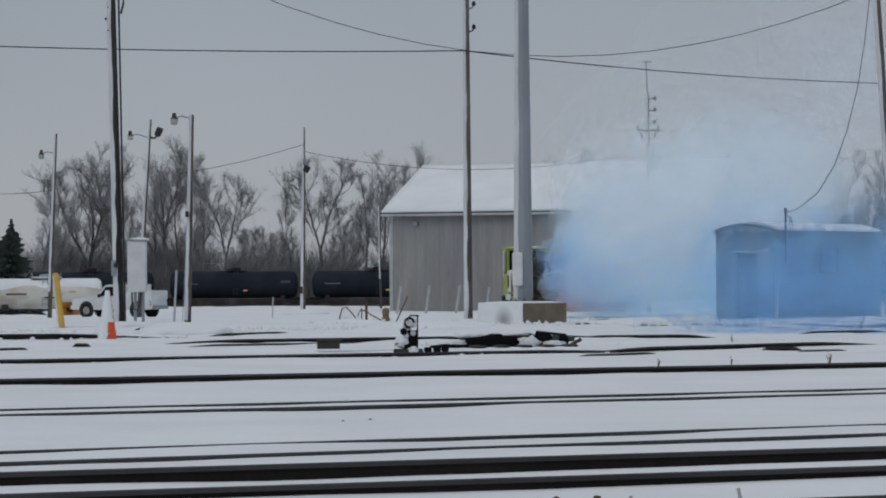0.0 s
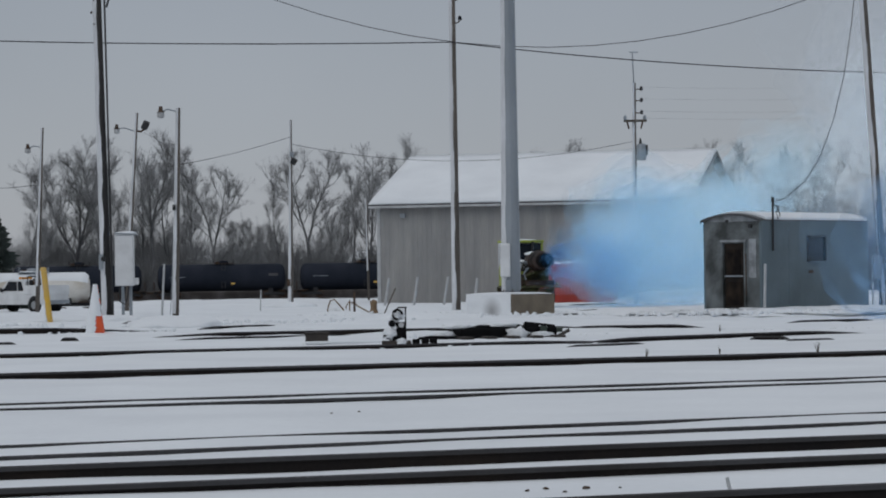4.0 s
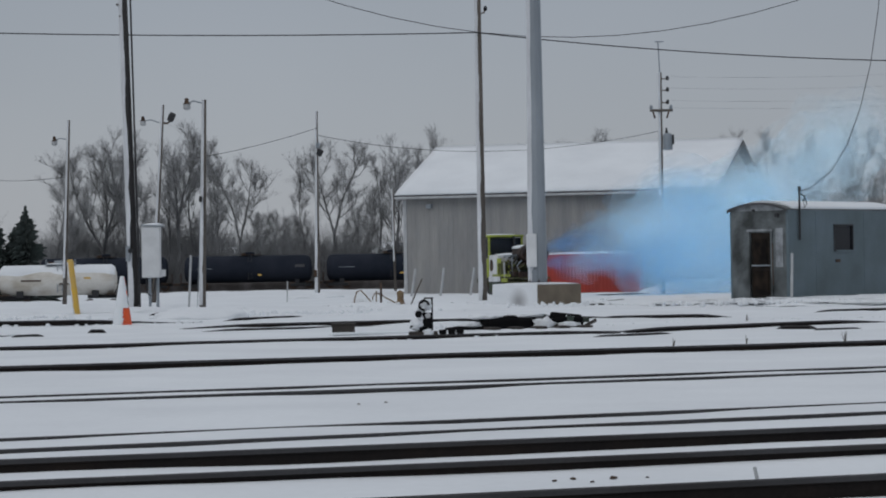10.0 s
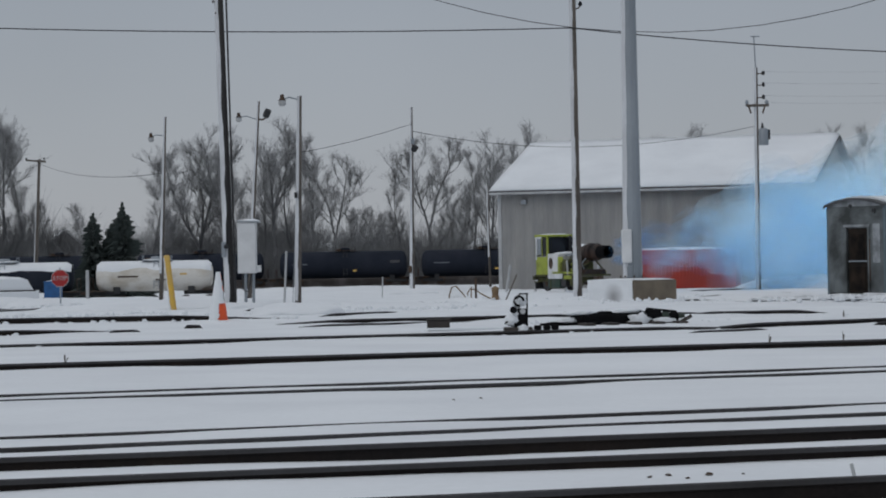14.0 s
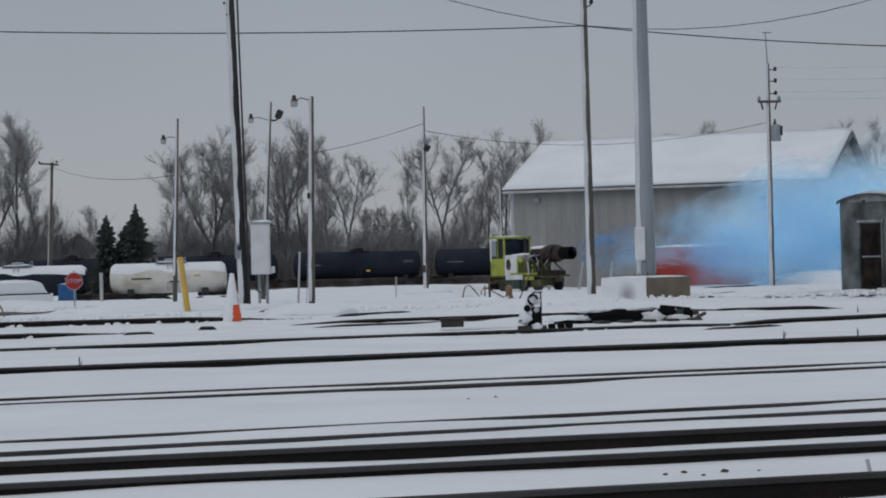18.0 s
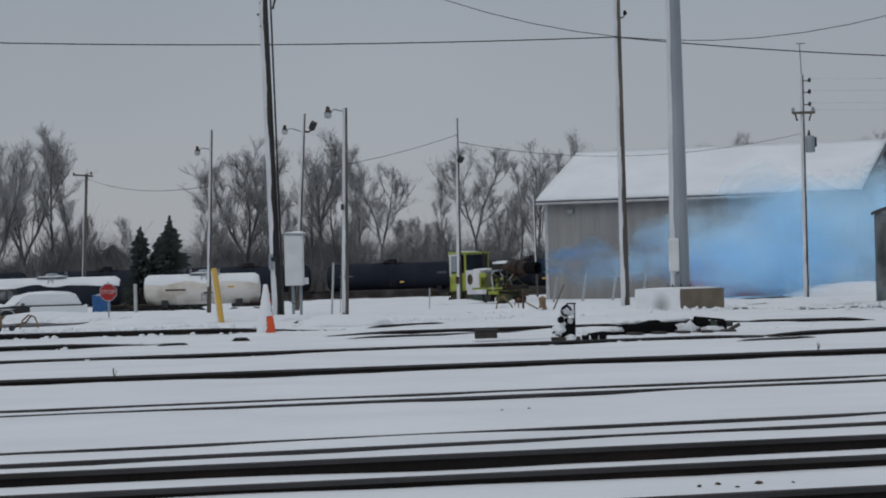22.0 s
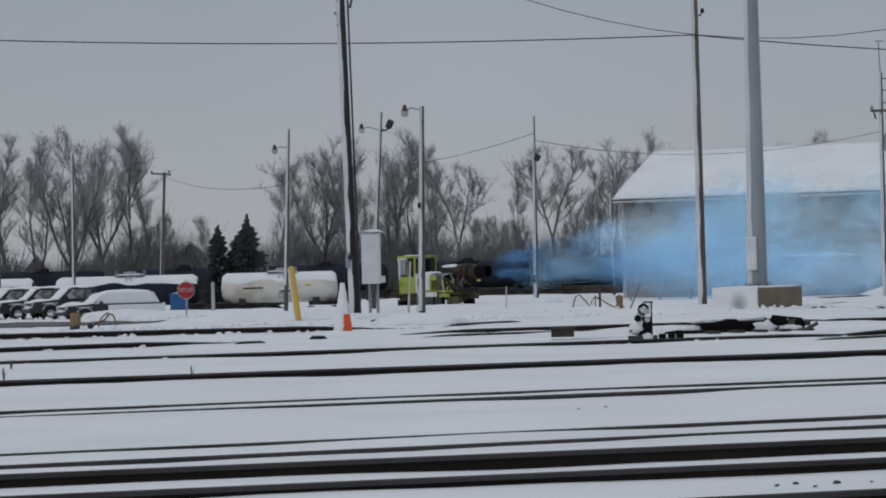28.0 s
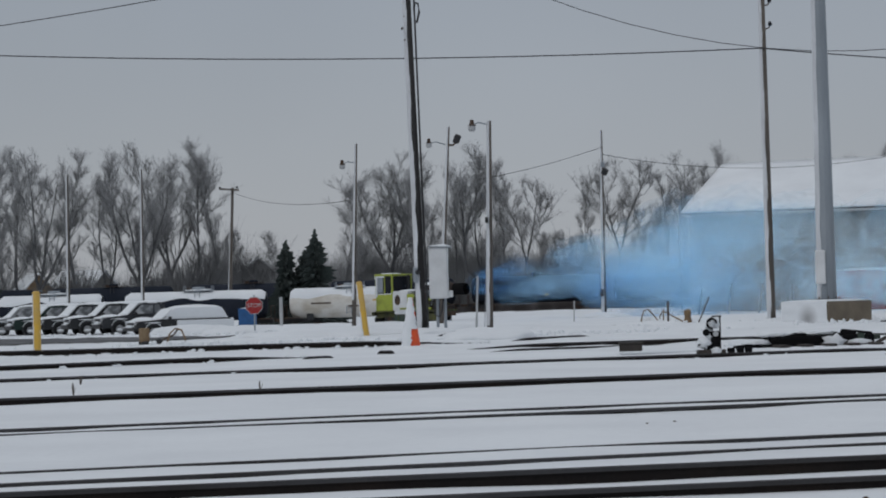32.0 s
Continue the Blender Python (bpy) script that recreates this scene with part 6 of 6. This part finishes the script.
# the blower's way: seconds, x, y, heading (degrees by which its exhaust turns towards the south), height of the rails
WAY = [(0, 9.86, 112.0, 86, 0.02), (4, 10.79, 117.0, 82, 0.0), (7, 10.44, 121.0, 78, -0.02), (9, 10.17, 124.0, 74, -0.05), (11, 8.99, 128.0, 69, -0.1), (13, 8.73, 132.0, 65, -0.14), (14.5, 7.92, 134.5, 61, -0.18), (17, 6.16, 136.5, 55, -0.24), (18, 5.39, 137.0, 53, -0.27), (19, 4.57, 137.5, 52, -0.29), (20.5, 3.18, 138.5, 48, -0.33), (23, 0.25, 140.0, 43, -0.39), (24.5, -1.43, 141.0, 40, -0.42), (28, -5.85, 143.0, 38, -0.46), (32, -11.32, 146.0, 33, -0.5)]


def way_at(t):
    for a, b in zip(WAY, WAY[1:]):
        if t <= b[0]:
            f = (t - a[0]) / (b[0] - a[0])
            return [a[i] + (b[i] - a[i]) * f for i in range(1, 5)]
    return list(WAY[-1][1:])


def nozzle_at(t):
    x, y, h, z = way_at(t)
    a = radians(-h)
    return Vector((x + 3.1 * math.cos(a), y + 3.1 * math.sin(a), 2.06 + z)), Vector((math.cos(a), math.sin(a), 0))


def plume_end(t):
    return Vector((24.5 - 1.5 * smooth01(20, 30, t), 140.3, 2.7))


def plume_place(t, reach, f, side, lift):
    """A place in the plume, reach metres past the nozzle; f above 0 spreads it over that share of the way to the far end."""
    n, d = nozzle_at(t)
    end = plume_end(t)
    whole = (end - n).length
    if f > 0:
        reach = min(9.0, 0.4 * whole) + f * (whole - min(9.0, 0.4 * whole) + 2.0)
    k = min(reach / whole, 1.1)
    p = (n + d * min(reach, 6.0)).lerp(end, smooth01(0.0, 1.0, k) if k < 1 else k)
    top = min(2.2 + z_spread(reach), 5.2)
    low = max(1.75 - 0.9 * z_spread(reach), 0.35)
    p.z = low + (top - low) * (0.5 + 0.5 * lift)
    return p + Vector((0, side * min(0.05 + 0.13 * reach, 1.5), 0)), d


def z_spread(reach):
    return 0.27 * reach


SMOKE_ROWS = []
rnd = random.Random(12)


def smoke_puff(kind, i, sx, sy, sz, reach, f, label="translucent blue exhaust smoke puff drifting over the snow"):
    e = new("smoke_puff", PUFFS[kind][i % 4])
    e.scale = (sx, sy, sz)
    tagged(e, label, "smoke", "smoke puffs")
    SMOKE_ROWS.append((e, reach, f, rnd.uniform(-1, 1), rnd.uniform(-1, 1), rnd.uniform(0, 6.28), rnd.uniform(-25, 25) if reach < 9 else rnd.uniform(0, 360)))


# the jet itself, long puffs that follow the nozzle
for i in range(56):
    reach = 1.0 + 12.6 * (i / 56) ** 1.2
    size = 0.26 + 0.155 * reach
    smoke_puff("thin" if reach < 3.0 or (i % 4 == 0 and reach < 8) else ("dense" if i % 3 or reach < 6 else "blue"), i, size * rnd.uniform(1.5, 2.1), size * rnd.uniform(0.7, 1.0), size * rnd.uniform(0.65, 0.9), reach, 0.0)
# the cloud between the jet's end and the barn's corner
for i in range(64):
    f = (i + 0.5) / 64
    size = rnd.uniform(1.5, 2.3)
    smoke_puff(("blue", "pale", "blue", "dense")[i % 4], i, size * rnd.uniform(1.0, 1.5), size * rnd.uniform(0.8, 1.1), size * rnd.uniform(0.65, 0.95), 20.0, f)
HAZE = []
for i in range(16):
    e = new("smoke_haze", PUFFS["pale" if i % 4 == 0 else "blue"][i % 4])
    size = rnd.uniform(1.5, 2.3)
    e.scale = (size * 1.3, size, size)
    tagged(e, "thin blue smoke drifting up over the shack", "smoke", "smoke haze")
    HAZE.append((e, Vector((19.5 + 0.5 * i + rnd.uniform(-1, 1), 131 + rnd.uniform(-4, 8), 2.6 + 0.22 * i + rnd.uniform(0, 2.0))), rnd.uniform(0, 360), 1.0))
for i in range(9):
    # blue smoke that hangs round the barn's gable
    e = new("smoke_haze", PUFFS["dense" if i % 3 else "blue"][i % 4])
    size = rnd.uniform(1.5, 2.3)
    e.scale = (size * 1.2, size, size)
    tagged(e, "blue smoke hanging beside the barn's gable", "smoke", "smoke haze")
    HAZE.append((e, Vector((23.6 + rnd.uniform(0, 4.0), 143 + rnd.uniform(0, 6), 2.0 + rnd.uniform(0, 5.0))), rnd.uniform(0, 360), 0.12))
LOW = []
for i in range(16):
    # smoke that settles before the red container once the blower has drawn away
    e = new("smoke_puff", PUFFS["pale" if i % 3 == 0 else "blue"][i % 4])
    size = rnd.uniform(1.2, 1.8)
    e.scale = (size * 1.5, size, size * 0.85)
    tagged(e, "low blue smoke settling over the snow", "smoke", "smoke puffs")
    LOW.append((e, Vector((22.0 + rnd.uniform(0, 4), 140.5 + rnd.uniform(-1, 2), rnd.uniform(1.2, 3.5))), Vector((11.5 + 0.5 * i + rnd.uniform(-0.4, 0.4), 137.8 + rnd.uniform(-0.8, 0.8), rnd.uniform(0.9, 1.7))), rnd.uniform(0, 360)))

BILLOW = []


def billow(kind, i, size, p):
    e = new("smoke_billow", PUFFS[kind][i % 4])
    e.scale = (size * 1.25, size, size)
    tagged(e, "pale billowing smoke rising and blowing away", "smoke", "smoke billows")
    BILLOW.append((e, Vector(p), rnd.uniform(0, 360)))


for i in range(34):
    # the first cloud, between the yard and the barn
    f = i / 34
    billow("white" if i % 4 else "pale", i, rnd.uniform(1.5, 2.4), (11.5 + 10.5 * f + rnd.uniform(-0.5, 0.8), rnd.uniform(98, 108), 1.5 + rnd.uniform(0.0, 4.2) + 2.4 * f))
for i in range(12):
    # its thin top, spread over the sky
    billow("haze", i, rnd.uniform(3.4, 4.8), (14.5 + 1.1 * i + rnd.uniform(-1, 1), rnd.uniform(100, 115), 5.5 + 0.6 * i + rnd.uniform(-2.0, 2.5)))
for i in range(20):
    # the blue veil drifting past the shack
    billow("veil", i, rnd.uniform(1.7, 2.1), (11.9 + 0.46 * i + rnd.uniform(-0.4, 0.4), rnd.uniform(70, 76), rnd.uniform(0.4, 2.6)))


def motions():
    walk(blower, [(t, pose(x, y, z, 0, 0, -h)) for t, x, y, h, z in WAY])
    walk(pickup, [(0, pose(-10.3, 132.5, -0.25, 0, 0, -24)), (2, pose(-12.6, 132.9, -0.25, 0, 0, -30)), (4, pose(-14.75, 133.2, -0.25, 0, 0, -36)), (7, pose(-17.9, 134.0, -0.25, 0, 0, -30)), (10, pose(-24.0, 135.5, -0.25, 0, 0, -14)), (16, pose(-38.0, 137.0, -0.25, 0, 0, -4)), (32, pose(-75.0, 138.0, -0.25, 0, 0, 0))])
    for e, reach, f, side, lift, ph, turn in SMOKE_ROWS:
        rows = []
        for k in range(17):
            t = 2 * k
            p, d = plume_place(t, reach * (1 + 0.10 * math.sin(ph + 1.3 * t)), f and min(max(f + 0.03 * math.sin(ph + t * 0.7), 0.001), 1.0), side, lift)
            swing = 0.02 * min(reach, 20)
            p += Vector((swing * math.sin(ph + t), swing * math.cos(2 * ph + t), 0.5 * swing * math.sin(3 * ph + 0.8 * t)))
            rows.append((t, Matrix.Translation(p) @ pose(0, 0, 0, 0, 0, math.degrees(math.atan2(d.y, d.x)) + 12 * math.sin(ph + 0.4 * t) if reach < 9 else turn + 5 * k)))
        walk(e, rows)
    for e, p, turn in BILLOW:
        near = p.y < 90
        walk(e, [(t, Matrix.Translation(p + Vector(((1.1 if near else 2.6) * t + 0.1 * t * t, 0.2 * t, (0.2 if near else 0.8) * t))) @ pose(0, 0, 0, 0, 0, turn + 3 * t)) for t in (0, 2, 4, 8, 16, 32)])
    for e, p, turn, k in HAZE:
        walk(e, [(t, Matrix.Translation(p + Vector((0.28 * k * t, 0.1 * k * t, 0.12 * k * t))) @ pose(0, 0, 0, 0, 0, turn + t)) for t in (0, 8, 16, 24, 32)])
    for e, p, q, turn in LOW:
        walk(e, [(t, Matrix.Translation(p.lerp(q, smooth01(12, 25, t)) + Vector((0.25 * math.sin(turn + t), 0, 0.15 * math.cos(turn + 0.7 * t)))) @ pose(0, 0, 0, 0, 0, turn + 2 * t)) for t in range(0, 33, 4)])


motions()
